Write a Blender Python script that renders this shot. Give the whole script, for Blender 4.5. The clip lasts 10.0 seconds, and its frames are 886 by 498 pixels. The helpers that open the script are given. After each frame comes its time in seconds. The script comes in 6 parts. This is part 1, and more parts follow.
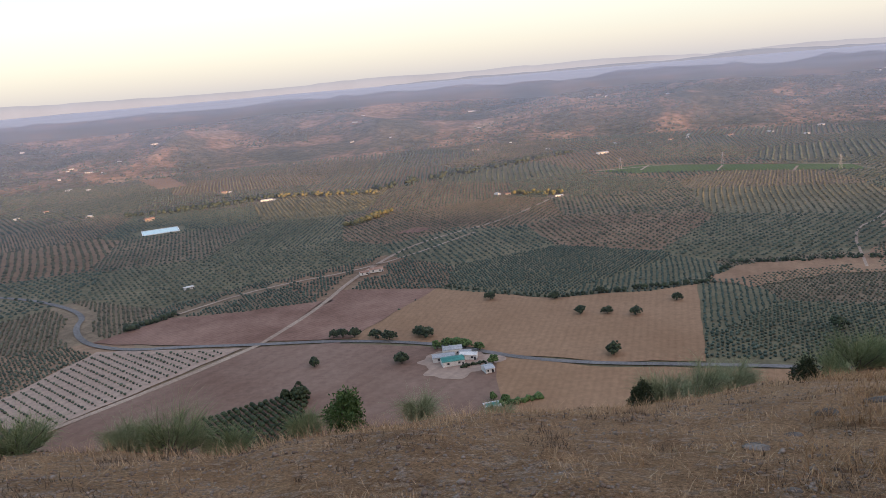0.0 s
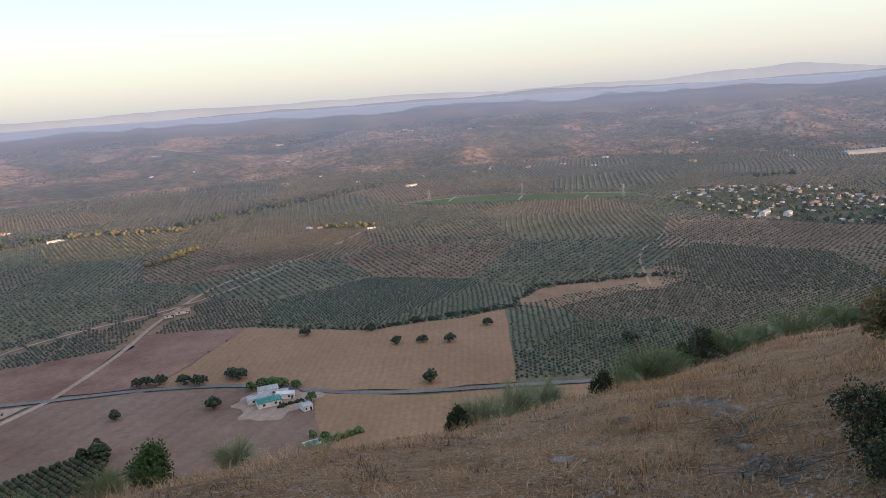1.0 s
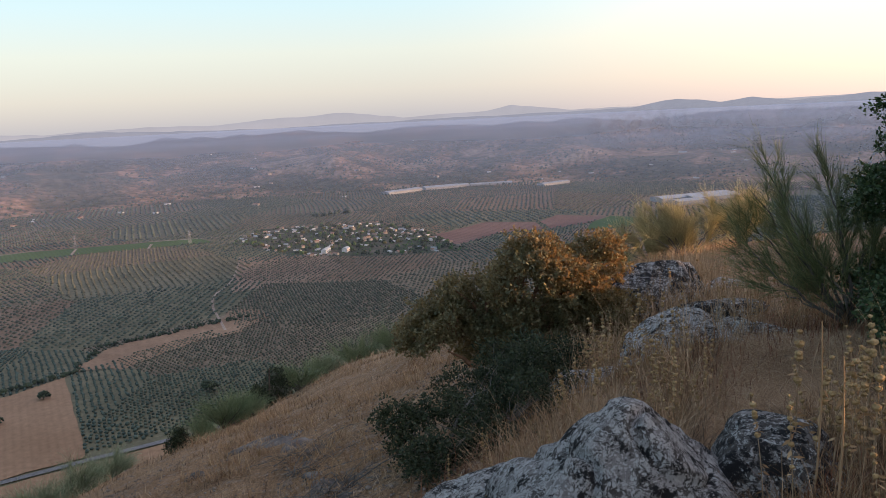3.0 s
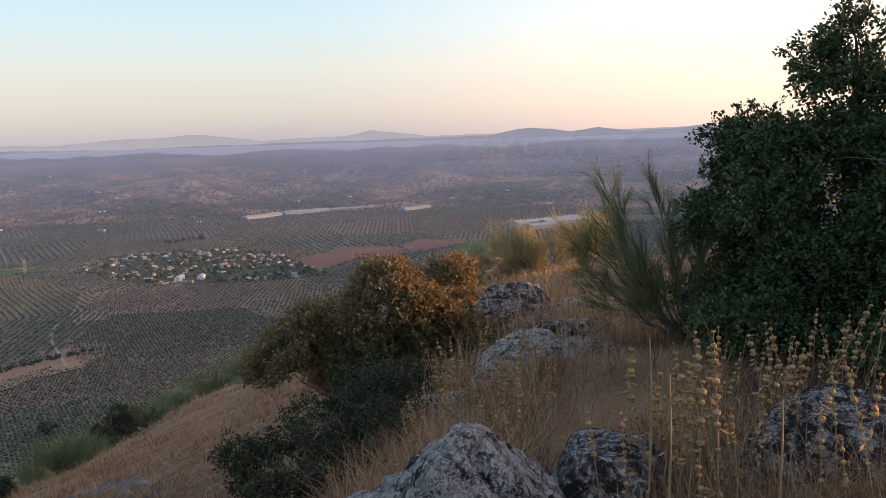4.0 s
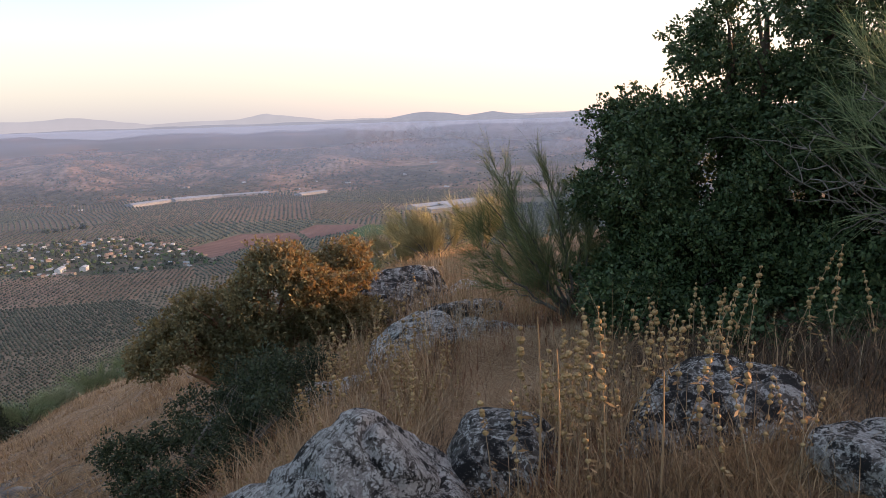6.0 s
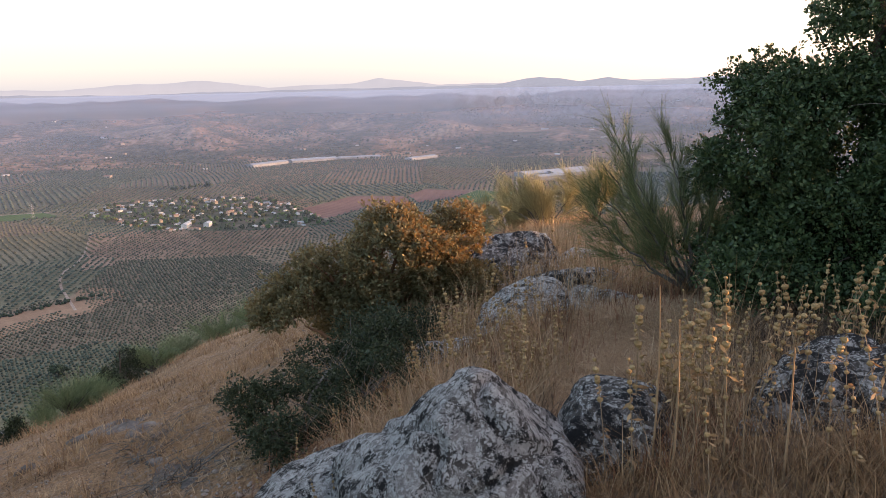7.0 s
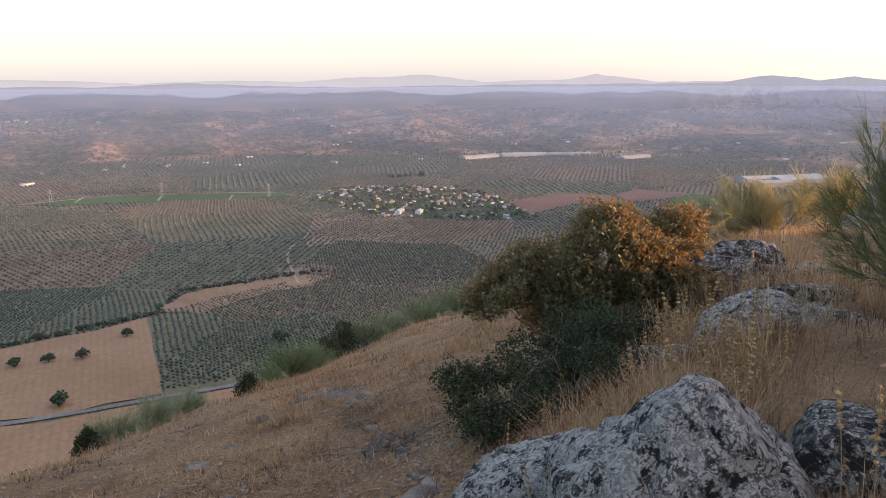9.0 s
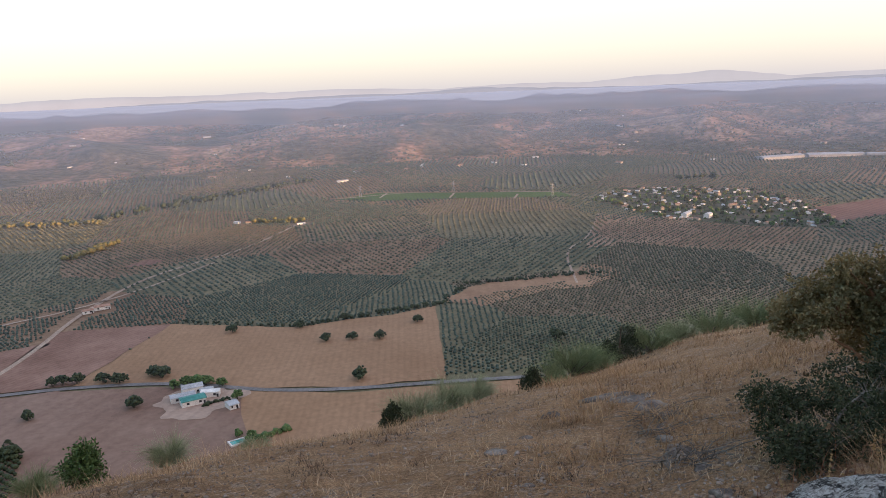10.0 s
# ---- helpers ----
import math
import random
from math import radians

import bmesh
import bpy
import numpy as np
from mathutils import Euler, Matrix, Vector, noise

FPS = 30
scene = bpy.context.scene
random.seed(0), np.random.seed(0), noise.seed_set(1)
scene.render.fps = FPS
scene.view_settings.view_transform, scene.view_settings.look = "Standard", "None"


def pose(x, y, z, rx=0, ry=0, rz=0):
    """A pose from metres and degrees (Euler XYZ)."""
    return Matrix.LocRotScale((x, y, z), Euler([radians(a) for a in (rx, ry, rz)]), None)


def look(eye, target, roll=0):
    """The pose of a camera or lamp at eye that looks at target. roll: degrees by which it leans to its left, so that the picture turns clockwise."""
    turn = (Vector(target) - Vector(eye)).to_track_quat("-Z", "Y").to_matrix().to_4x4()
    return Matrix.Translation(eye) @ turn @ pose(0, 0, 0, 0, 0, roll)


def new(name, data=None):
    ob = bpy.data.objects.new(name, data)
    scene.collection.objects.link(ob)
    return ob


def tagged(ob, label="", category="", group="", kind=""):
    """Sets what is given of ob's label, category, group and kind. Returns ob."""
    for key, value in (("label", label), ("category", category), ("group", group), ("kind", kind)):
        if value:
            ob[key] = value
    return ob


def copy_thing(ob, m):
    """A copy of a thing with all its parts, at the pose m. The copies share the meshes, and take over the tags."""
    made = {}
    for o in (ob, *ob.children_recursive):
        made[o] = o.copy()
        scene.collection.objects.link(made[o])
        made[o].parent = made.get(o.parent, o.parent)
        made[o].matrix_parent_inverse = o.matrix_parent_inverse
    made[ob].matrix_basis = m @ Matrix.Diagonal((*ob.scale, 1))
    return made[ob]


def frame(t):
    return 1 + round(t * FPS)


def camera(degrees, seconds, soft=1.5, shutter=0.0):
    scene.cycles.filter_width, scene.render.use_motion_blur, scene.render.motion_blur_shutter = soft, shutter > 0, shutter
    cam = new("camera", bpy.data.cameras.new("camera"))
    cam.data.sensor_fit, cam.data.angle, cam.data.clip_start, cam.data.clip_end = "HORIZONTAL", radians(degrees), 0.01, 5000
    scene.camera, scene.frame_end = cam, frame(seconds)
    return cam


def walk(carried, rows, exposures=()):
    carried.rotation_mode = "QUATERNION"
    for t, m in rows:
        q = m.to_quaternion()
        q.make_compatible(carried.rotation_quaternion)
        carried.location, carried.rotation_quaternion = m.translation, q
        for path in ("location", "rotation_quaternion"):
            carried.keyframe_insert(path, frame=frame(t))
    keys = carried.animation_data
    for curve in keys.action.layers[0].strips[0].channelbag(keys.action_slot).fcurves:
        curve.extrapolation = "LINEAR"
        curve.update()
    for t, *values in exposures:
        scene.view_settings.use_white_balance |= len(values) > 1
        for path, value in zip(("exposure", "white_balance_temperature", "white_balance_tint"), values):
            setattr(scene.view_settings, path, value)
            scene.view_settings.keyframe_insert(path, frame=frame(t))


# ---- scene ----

# ======================= camera and walk =======================
cam = camera(61.1, 10.0, soft=0.6)
EYE = 1.6
ROWS = [
    (0.0, 0.000, 0.000, 0.000, 76.93, 4.80, 0.44),
    (0.5, 0.006, -0.014, 0.006, 76.92, 4.38, -6.12),
    (1.0, 0.023, -0.033, 0.012, 78.35, 3.95, -13.89),
    (1.5, 0.020, -0.109, 0.037, 79.56, 4.16, -22.68),
    (2.0, 0.003, -0.262, 0.094, 79.49, 3.79, -32.56),
    (2.5, 0.005, -0.302, 0.121, 79.41, 3.43, -39.83),
    (4.0, 0.189, -0.323, 0.090, 81.28, 1.72, -56.68),
    (4.5, 0.228, -0.338, 0.093, 81.66, 1.84, -61.04),
    (5.0, 0.272, -0.354, 0.089, 81.39, 1.52, -66.44),
    (6.5, 0.268, -0.307, 0.054, 78.35, 1.58, -61.42),
    (7.0, 0.236, -0.286, 0.047, 77.50, 1.12, -56.10),
    (7.5, 0.212, -0.269, 0.041, 76.32, 0.66, -52.26),
    (8.0, 0.187, -0.262, 0.045, 76.53, 0.52, -48.71),
    (8.5, 0.141, -0.257, 0.050, 76.69, 0.54, -44.60),
    (9.0, 0.096, -0.249, 0.061, 77.37, 0.27, -40.14),
    (9.5, 0.018, -0.247, 0.081, 77.57, 1.10, -32.10),
    (10.0, -0.142, -0.278, 0.135, 77.85, 2.24, -18.92),
]
EXPOSURE = [(0.0, 1.33, 6350, 8), (1.0, 1.28, 6150, 5), (1.8, 1.18, 6000, 4), (2.5, 1.16, 6150, 6), (4.5, 1.0, 6250, 13), (5.2, 1.05, 6250, 11), (6.5, 1.58, 6500, 11), (8.0, 1.68, 6500, 11), (10.0, 1.48, 6450, 9)]
walk(cam, [(t, pose(x, y, EYE + z, rx, ry, rz)) for t, x, y, z, rx, ry, rz in ROWS], EXPOSURE)

# ======================= sky and sun =======================
SUN_AZ, SUN_EL = 138.0, 5.5
world = bpy.data.worlds.new("sky")
scene.world = world
world.use_nodes = True
wn = world.node_tree.nodes
sky = wn.new("ShaderNodeTexSky")
sky.sky_type, sky.sun_disc = "NISHITA", False
sky.sun_elevation, sky.sun_rotation = radians(SUN_EL), radians(SUN_AZ)
sky.air_density, sky.dust_density, sky.ozone_density = 1.0, 1.0, 2.0
wl = world.node_tree.links
geo = wn.new("ShaderNodeTexCoord")
wsep = wn.new("ShaderNodeSeparateXYZ")
wl.new(geo.outputs["Generated"], wsep.inputs[0])
glow = wn.new("ShaderNodeValToRGB")
SKY_STOPS = [(0.0, (0.58, 0.54, 0.56)), (0.035, (0.75, 0.67, 0.61)), (0.085, (0.83, 0.80, 0.70)), (0.14, (0.72, 0.85, 0.85)), (0.25, (0.56, 0.80, 0.94)), (1.0, (0.46, 0.60, 0.92))]
while len(glow.color_ramp.elements) < len(SKY_STOPS):
    glow.color_ramp.elements.new(0.5)
for el, (p, c) in zip(glow.color_ramp.elements, SKY_STOPS):
    el.position, el.color = p, (*c, 1)
wl.new(wsep.outputs["Z"], glow.inputs[0])
blend = wn.new("ShaderNodeMix")
blend.data_type = "RGBA"
blend.inputs[0].default_value = 0.88
gain = wn.new("ShaderNodeVectorMath")
gain.operation = "SCALE"
gain.inputs["Scale"].default_value = 0.5
wl.new(sky.outputs[0], gain.inputs[0])
wl.new(gain.outputs[0], blend.inputs[6])
wl.new(glow.outputs[0], blend.inputs[7])
wn["Background"].inputs["Strength"].default_value = 0.5
# the warm glow of the low sun, broad round its side of the sky
toward = wn.new("ShaderNodeVectorMath")
toward.operation = "DOT_PRODUCT"
toward.inputs[1].default_value = (math.sin(radians(SUN_AZ)), math.cos(radians(SUN_AZ)), 0.1)
wl.new(geo.outputs["Generated"], toward.inputs[0])
lobe = wn.new("ShaderNodeMapRange")
lobe.interpolation_type = "SMOOTHSTEP"
lobe.inputs["From Min"].default_value, lobe.inputs["From Max"].default_value = -0.1, 1.0
wl.new(toward.outputs["Value"], lobe.inputs["Value"])
warm = wn.new("ShaderNodeVectorMath")
warm.operation = "SCALE"
warm.inputs[0].default_value = (0.85, 0.42, 0.2)
wl.new(lobe.outputs[0], warm.inputs["Scale"])
total = wn.new("ShaderNodeVectorMath")
wl.new(blend.outputs[2], total.inputs[0])
wl.new(warm.outputs[0], total.inputs[1])
wl.new(total.outputs[0], wn["Background"].inputs["Color"])
sun = new("sun", bpy.data.lights.new("sun", "SUN"))
sun.data.energy, sun.data.angle, sun.data.color = 5.0, radians(0.8), (1.0, 0.55, 0.27)
a, e = radians(SUN_AZ), radians(SUN_EL)
sun.matrix_world = look((math.sin(a) * 50, math.cos(a) * 50, 60), (0, 0, 60 - 50 * math.tan(e)))


# ======================= materials =======================
def material(name, rough=0.9, spec=0.2):
    m = bpy.data.materials.new(name)
    m.use_nodes = True
    b = m.node_tree.nodes["Principled BSDF"]
    b.inputs["Roughness"].default_value = rough
    b.inputs["Specular IOR Level"].default_value = spec
    return m, m.node_tree.nodes, m.node_tree.links, b


def ramp(nodes, links, fac, stops):
    r = nodes.new("ShaderNodeValToRGB")
    while len(r.color_ramp.elements) < len(stops):
        r.color_ramp.elements.new(0.5)
    for el, (p, c) in zip(r.color_ramp.elements, stops):
        el.position, el.color = p, (*c, 1)
    links.new(fac, r.inputs[0])
    return r.outputs[0]


def noise_fac(nodes, links, scale, detail=4.0, vec=None, rough=0.6):
    n = nodes.new("ShaderNodeTexNoise")
    n.inputs["Scale"].default_value, n.inputs["Detail"].default_value = scale, detail
    n.inputs["Roughness"].default_value = rough
    if vec is None:
        g = nodes.new("ShaderNodeNewGeometry")
        vec = g.outputs["Position"]
    links.new(vec, n.inputs["Vector"])
    return n.outputs[0]


def mix(nodes, links, fac, a_, b_, mode="MIX"):
    m = nodes.new("ShaderNodeMix")
    m.data_type, m.blend_type = "RGBA", mode
    if isinstance(fac, float):
        m.inputs[0].default_value = fac
    else:
        links.new(fac, m.inputs[0])
    for s, v in ((m.inputs[6], a_), (m.inputs[7], b_)):
        if isinstance(v, tuple):
            s.default_value = (*v, 1)
        else:
            links.new(v, s)
    return m.outputs[2]


def bump(nodes, links, bsdf, fac, strength, dist):
    b = nodes.new("ShaderNodeBump")
    b.inputs["Strength"].default_value, b.inputs["Distance"].default_value = strength, dist
    links.new(fac, b.inputs["Height"])
    links.new(b.outputs[0], bsdf.inputs["Normal"])


def two_scale(name, dark, mid, light, s1, s2, rough=0.95, bump_dist=0.0, spec=0.1):
    """Earth, plaster and the like: colour that varies coarsely and finely, with fine relief."""
    m, n, l, b = material(name, rough, spec)
    big = ramp(n, l, noise_fac(n, l, s1, 5), [(0.3, dark), (0.5, mid), (0.7, light)])
    fine = ramp(n, l, noise_fac(n, l, s2, 6), [(0.25, (0.62, 0.62, 0.62)), (0.75, (1.25, 1.25, 1.25))])
    l.new(mix(n, l, 1.0, big, fine, "MULTIPLY"), b.inputs["Base Color"])
    if bump_dist:
        bump(n, l, b, noise_fac(n, l, s2, 8), 0.6, bump_dist)
    return m


def striped(name, c1, c2, angle, width, s1=0.012, tint=(0.8, 0.8, 0.8)):
    """A worked field: faint tractor lines across it, with broad patches."""
    m, n, l, b = material(name, 0.95, 0.1)
    g = n.new("ShaderNodeNewGeometry")
    mp = n.new("ShaderNodeMapping")
    mp.inputs["Rotation"].default_value = (0, 0, angle)
    l.new(g.outputs["Position"], mp.inputs["Vector"])
    w = n.new("ShaderNodeTexWave")
    w.inputs["Scale"].default_value = 1.0 / width
    w.inputs["Distortion"].default_value = 0.35
    w.inputs["Detail"].default_value = 1
    l.new(mp.outputs[0], w.inputs["Vector"])
    big = ramp(n, l, noise_fac(n, l, s1, 5), [(0.32, c1), (0.68, c2)])
    lines = ramp(n, l, w.outputs[0], [(0.0, tint), (0.6, (1, 1, 1))])
    fine = ramp(n, l, noise_fac(n, l, 0.25, 5), [(0.3, (0.85, 0.85, 0.85)), (0.7, (1.12, 1.12, 1.12))])
    l.new(mix(n, l, 1.0, mix(n, l, 1.0, big, lines, "MULTIPLY"), fine, "MULTIPLY"), b.inputs["Base Color"])
    return m


def foliage(name, dark, light, rough=0.75, trans=0.0, warm=None, through_tone=None):
    """Leaves: each island its own shade."""
    m, n, l, b = material(name, rough, 0.25)
    g = n.new("ShaderNodeNewGeometry")
    stops = [(0.0, dark), (0.8, light)] + ([(1.0, warm)] if warm else [])
    c = ramp(n, l, g.outputs["Random Per Island"], stops)
    l.new(c, b.inputs["Base Color"])
    if trans:
        t = n.new("ShaderNodeBsdfTranslucent")
        if through_tone:
            t.inputs["Color"].default_value = (*through_tone, 1)
        else:
            l.new(c, t.inputs["Color"])
        ms = n.new("ShaderNodeMixShader")
        ms.inputs[0].default_value = trans
        l.new(b.outputs[0], ms.inputs[1])
        l.new(t.outputs[0], ms.inputs[2])
        l.new(ms.outputs[0], n["Material Output"].inputs["Surface"])
    return m


def ground_material():
    """Dry stony grass on the hill, olive country in the valley, bare red hills with scrub far off."""
    m, n, l, b = material("earth", 0.95, 0.1)
    g = n.new("ShaderNodeNewGeometry")
    near = ramp(n, l, noise_fac(n, l, 0.9, 8, rough=0.7), [(0.3, (0.13, 0.075, 0.043)), (0.45, (0.228, 0.14, 0.079)), (0.56, (0.29, 0.183, 0.106)), (0.75, (0.35, 0.24, 0.148))])
    fine = ramp(n, l, noise_fac(n, l, 30, 10, rough=0.8), [(0.36, (0.38, 0.36, 0.35)), (0.5, (0.95, 0.92, 0.9)), (0.64, (1.75, 1.68, 1.6))])
    near = mix(n, l, 1.0, near, fine, "MULTIPLY")
    gravel = ramp(n, l, noise_fac(n, l, 5.5, 9, rough=0.75), [(0.52, (0, 0, 0)), (0.58, (1, 1, 1))])
    near = mix(n, l, gravel, near, mix(n, l, 1.0, (0.29, 0.213, 0.158), fine, "MULTIPLY"))
    patch = ramp(n, l, noise_fac(n, l, 0.0045, 7, rough=0.65), [(0.38, (0.07, 0.07, 0.048)), (0.48, (0.12, 0.098, 0.07)), (0.53, (0.19, 0.125, 0.09)), (0.56, (0.27, 0.17, 0.118)), (0.68, (0.36, 0.25, 0.18))])
    spots = ramp(n, l, noise_fac(n, l, 0.06, 5), [(0.42, (0.55, 0.6, 0.5)), (0.6, (1.15, 1.1, 1.05))])
    far = mix(n, l, 1.0, patch, spots, "MULTIPLY")
    sep = n.new("ShaderNodeSeparateXYZ")
    l.new(g.outputs["Position"], sep.inputs[0])
    ln = n.new("ShaderNodeVectorMath")
    ln.operation = "LENGTH"
    l.new(g.outputs["Position"], ln.inputs[0])
    mr = n.new("ShaderNodeMapRange")
    mr.inputs["From Min"].default_value, mr.inputs["From Max"].default_value = 150, 300
    l.new(ln.outputs["Value"], mr.inputs["Value"])
    l.new(mix(n, l, mr.outputs[0], near, far), b.inputs["Base Color"])
    bump(n, l, b, noise_fac(n, l, 12, 12, rough=0.78), 1.0, 0.09)
    return m


def rock_material(name="lichened_limestone", bare=0.0):
    m, n, l, b = material(name, 0.9, 0.2)
    co = n.new("ShaderNodeTexCoord").outputs["Object"]
    base = ramp(n, l, noise_fac(n, l, 4.0, 10, co, 0.75), [(0.36, (0.03, 0.027, 0.026)), (0.5, (0.105, 0.094, 0.086)), (0.64, (0.21, 0.19, 0.175))])
    warp = n.new("ShaderNodeMix")
    warp.data_type = "RGBA"
    warp.inputs[0].default_value = 0.1
    nz = n.new("ShaderNodeTexNoise")
    nz.inputs["Scale"].default_value, nz.inputs["Detail"].default_value = 18, 8
    l.new(co, nz.inputs["Vector"])
    l.new(co, warp.inputs[6])
    l.new(nz.outputs["Color"], warp.inputs[7])
    c = base
    for sc, lo_, tone in ((9.0, 0.50, (0.27, 0.25, 0.24)), (25.0, 0.515, (0.43, 0.41, 0.395)), (58.0, 0.54, (0.57, 0.55, 0.53))):
        spot = ramp(n, l, noise_fac(n, l, sc, 10, warp.outputs[2], 0.72), [(lo_ + bare, (0, 0, 0)), (lo_ + bare + 0.025, (1, 1, 1))])
        c = mix(n, l, spot, c, tone)
    v = n.new("ShaderNodeTexVoronoi")
    v.inputs["Scale"].default_value = 46
    l.new(warp.outputs[2], v.inputs["Vector"])
    rosette = ramp(n, l, v.outputs["Distance"], [(0.3, (1, 1, 1)), (0.37, (0, 0, 0))])
    zone = ramp(n, l, noise_fac(n, l, 6.0, 6, co, 0.7), [(0.44, (0, 0, 0)), (0.5, (1, 1, 1))])
    c = mix(n, l, mix(n, l, 1.0, rosette, zone, "MULTIPLY"), c, (0.52, 0.52, 0.51))
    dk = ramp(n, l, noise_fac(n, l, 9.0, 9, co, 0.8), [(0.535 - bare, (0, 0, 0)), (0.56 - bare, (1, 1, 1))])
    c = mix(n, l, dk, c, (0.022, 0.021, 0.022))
    og = ramp(n, l, noise_fac(n, l, 5.1, 8, co, 0.75), [(0.655, (0, 0, 0)), (0.69, (1, 1, 1))])
    c = mix(n, l, og, c, (0.26, 0.11, 0.045))
    l.new(c, b.inputs["Base Color"])
    bump(n, l, b, noise_fac(n, l, 9, 12, co, 0.8), 1.0, 0.09)
    return m


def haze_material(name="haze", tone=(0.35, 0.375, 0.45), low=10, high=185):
    """Evening haze painted on a thin sheet: a pale tone whose opacity grows with distance, in drifting wisps."""
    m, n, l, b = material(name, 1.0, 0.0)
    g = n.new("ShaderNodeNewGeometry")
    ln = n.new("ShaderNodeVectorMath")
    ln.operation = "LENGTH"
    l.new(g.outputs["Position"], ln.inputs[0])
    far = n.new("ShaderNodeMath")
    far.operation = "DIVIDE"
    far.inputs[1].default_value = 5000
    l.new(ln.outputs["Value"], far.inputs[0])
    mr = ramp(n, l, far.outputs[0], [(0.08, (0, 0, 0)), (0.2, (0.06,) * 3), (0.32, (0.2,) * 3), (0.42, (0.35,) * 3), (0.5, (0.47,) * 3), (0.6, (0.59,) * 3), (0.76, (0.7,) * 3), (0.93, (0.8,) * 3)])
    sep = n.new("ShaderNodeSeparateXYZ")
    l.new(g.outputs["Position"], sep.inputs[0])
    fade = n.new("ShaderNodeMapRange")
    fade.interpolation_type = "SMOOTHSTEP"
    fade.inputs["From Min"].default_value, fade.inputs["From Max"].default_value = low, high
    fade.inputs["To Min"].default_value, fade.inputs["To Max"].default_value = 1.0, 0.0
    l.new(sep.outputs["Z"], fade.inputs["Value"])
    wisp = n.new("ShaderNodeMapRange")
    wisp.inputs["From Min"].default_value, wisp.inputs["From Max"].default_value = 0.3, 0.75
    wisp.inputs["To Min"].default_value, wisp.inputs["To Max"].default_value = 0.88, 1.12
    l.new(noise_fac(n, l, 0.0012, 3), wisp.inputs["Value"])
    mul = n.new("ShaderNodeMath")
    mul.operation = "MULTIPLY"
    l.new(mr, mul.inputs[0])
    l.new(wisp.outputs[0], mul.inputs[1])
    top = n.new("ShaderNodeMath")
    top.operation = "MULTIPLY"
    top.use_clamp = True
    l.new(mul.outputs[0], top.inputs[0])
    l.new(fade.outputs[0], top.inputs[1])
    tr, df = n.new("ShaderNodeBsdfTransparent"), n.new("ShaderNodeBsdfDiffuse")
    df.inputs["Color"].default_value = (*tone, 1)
    # normal held upright, so the painted haze shows no slopes
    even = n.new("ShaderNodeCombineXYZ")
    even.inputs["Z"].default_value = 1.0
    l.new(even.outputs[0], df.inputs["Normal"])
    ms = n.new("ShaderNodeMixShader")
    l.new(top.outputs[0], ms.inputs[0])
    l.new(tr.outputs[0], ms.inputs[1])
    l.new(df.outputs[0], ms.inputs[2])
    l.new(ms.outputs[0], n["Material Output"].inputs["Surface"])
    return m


def smoke_material():
    """Thin smoke: drifting torn wisps that fade out at their ends, above and below."""
    m, n, l, b = material("smoke", 1.0, 0.0)
    co = n.new("ShaderNodeTexCoord")
    sep = n.new("ShaderNodeSeparateXYZ")
    l.new(co.outputs["Generated"], sep.inputs[0])
    mp = n.new("ShaderNodeMapping")
    mp.inputs["Scale"].default_value = (5.0, 5.0, 1.6)
    l.new(co.outputs["Generated"], mp.inputs["Vector"])
    c = ramp(n, l, noise_fac(n, l, 1.6, 7, mp.outputs[0], 0.6), [(0.36, (0, 0, 0)), (0.66, (0.8, 0.8, 0.8))])
    c = mix(n, l, 1.0, c, ramp(n, l, sep.outputs["Z"], [(0.0, (0, 0, 0)), (0.3, (1, 1, 1)), (0.55, (0.8, 0.8, 0.8)), (0.95, (0, 0, 0))]), "MULTIPLY")
    c = mix(n, l, 1.0, c, ramp(n, l, sep.outputs["X"], [(0.0, (0, 0, 0)), (0.35, (1, 1, 1)), (0.85, (1, 1, 1)), (1.0, (0, 0, 0))]), "MULTIPLY")
    tr, df = n.new("ShaderNodeBsdfTransparent"), n.new("ShaderNodeBsdfDiffuse")
    df.inputs["Color"].default_value = (0.62, 0.6, 0.66, 1)
    even = n.new("ShaderNodeCombineXYZ")
    even.inputs["Z"].default_value = 1.0
    l.new(even.outputs[0], df.inputs["Normal"])
    ms = n.new("ShaderNodeMixShader")
    l.new(c, ms.inputs[0])
    l.new(tr.outputs[0], ms.inputs[1])
    l.new(df.outputs[0], ms.inputs[2])
    l.new(ms.outputs[0], n["Material Output"].inputs["Surface"])
    return m


def haze_glow_material(name, tone):
    """A far range on the horizon, seen through so much air that its haze is painted as a glow."""
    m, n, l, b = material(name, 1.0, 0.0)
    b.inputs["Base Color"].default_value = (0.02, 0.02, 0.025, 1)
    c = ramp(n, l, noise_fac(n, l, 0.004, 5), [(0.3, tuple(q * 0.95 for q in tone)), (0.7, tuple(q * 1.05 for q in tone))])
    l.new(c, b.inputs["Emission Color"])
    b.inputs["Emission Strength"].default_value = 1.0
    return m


EARTH = ground_material()
ROCK = rock_material()
# darker copy with less lichen; partly paints boulders' shade, facing away from the light
DARK_SHADED_ROCK = rock_material("dark_shaded_limestone", 0.035)
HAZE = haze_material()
STUBBLE = striped("stubble", (0.215, 0.128, 0.076), (0.27, 0.168, 0.104), 0.28, 15, tint=(0.93, 0.93, 0.93))
PLOUGH_RED = striped("red_ploughland", (0.13, 0.068, 0.05), (0.24, 0.145, 0.112), 0.9, 14, s1=0.02, tint=(0.88, 0.88, 0.88))
PLOUGH_PINK = striped("pink_ploughland", (0.14, 0.083, 0.062), (0.21, 0.14, 0.11), 0.6, 40, tint=(0.93, 0.93, 0.93))
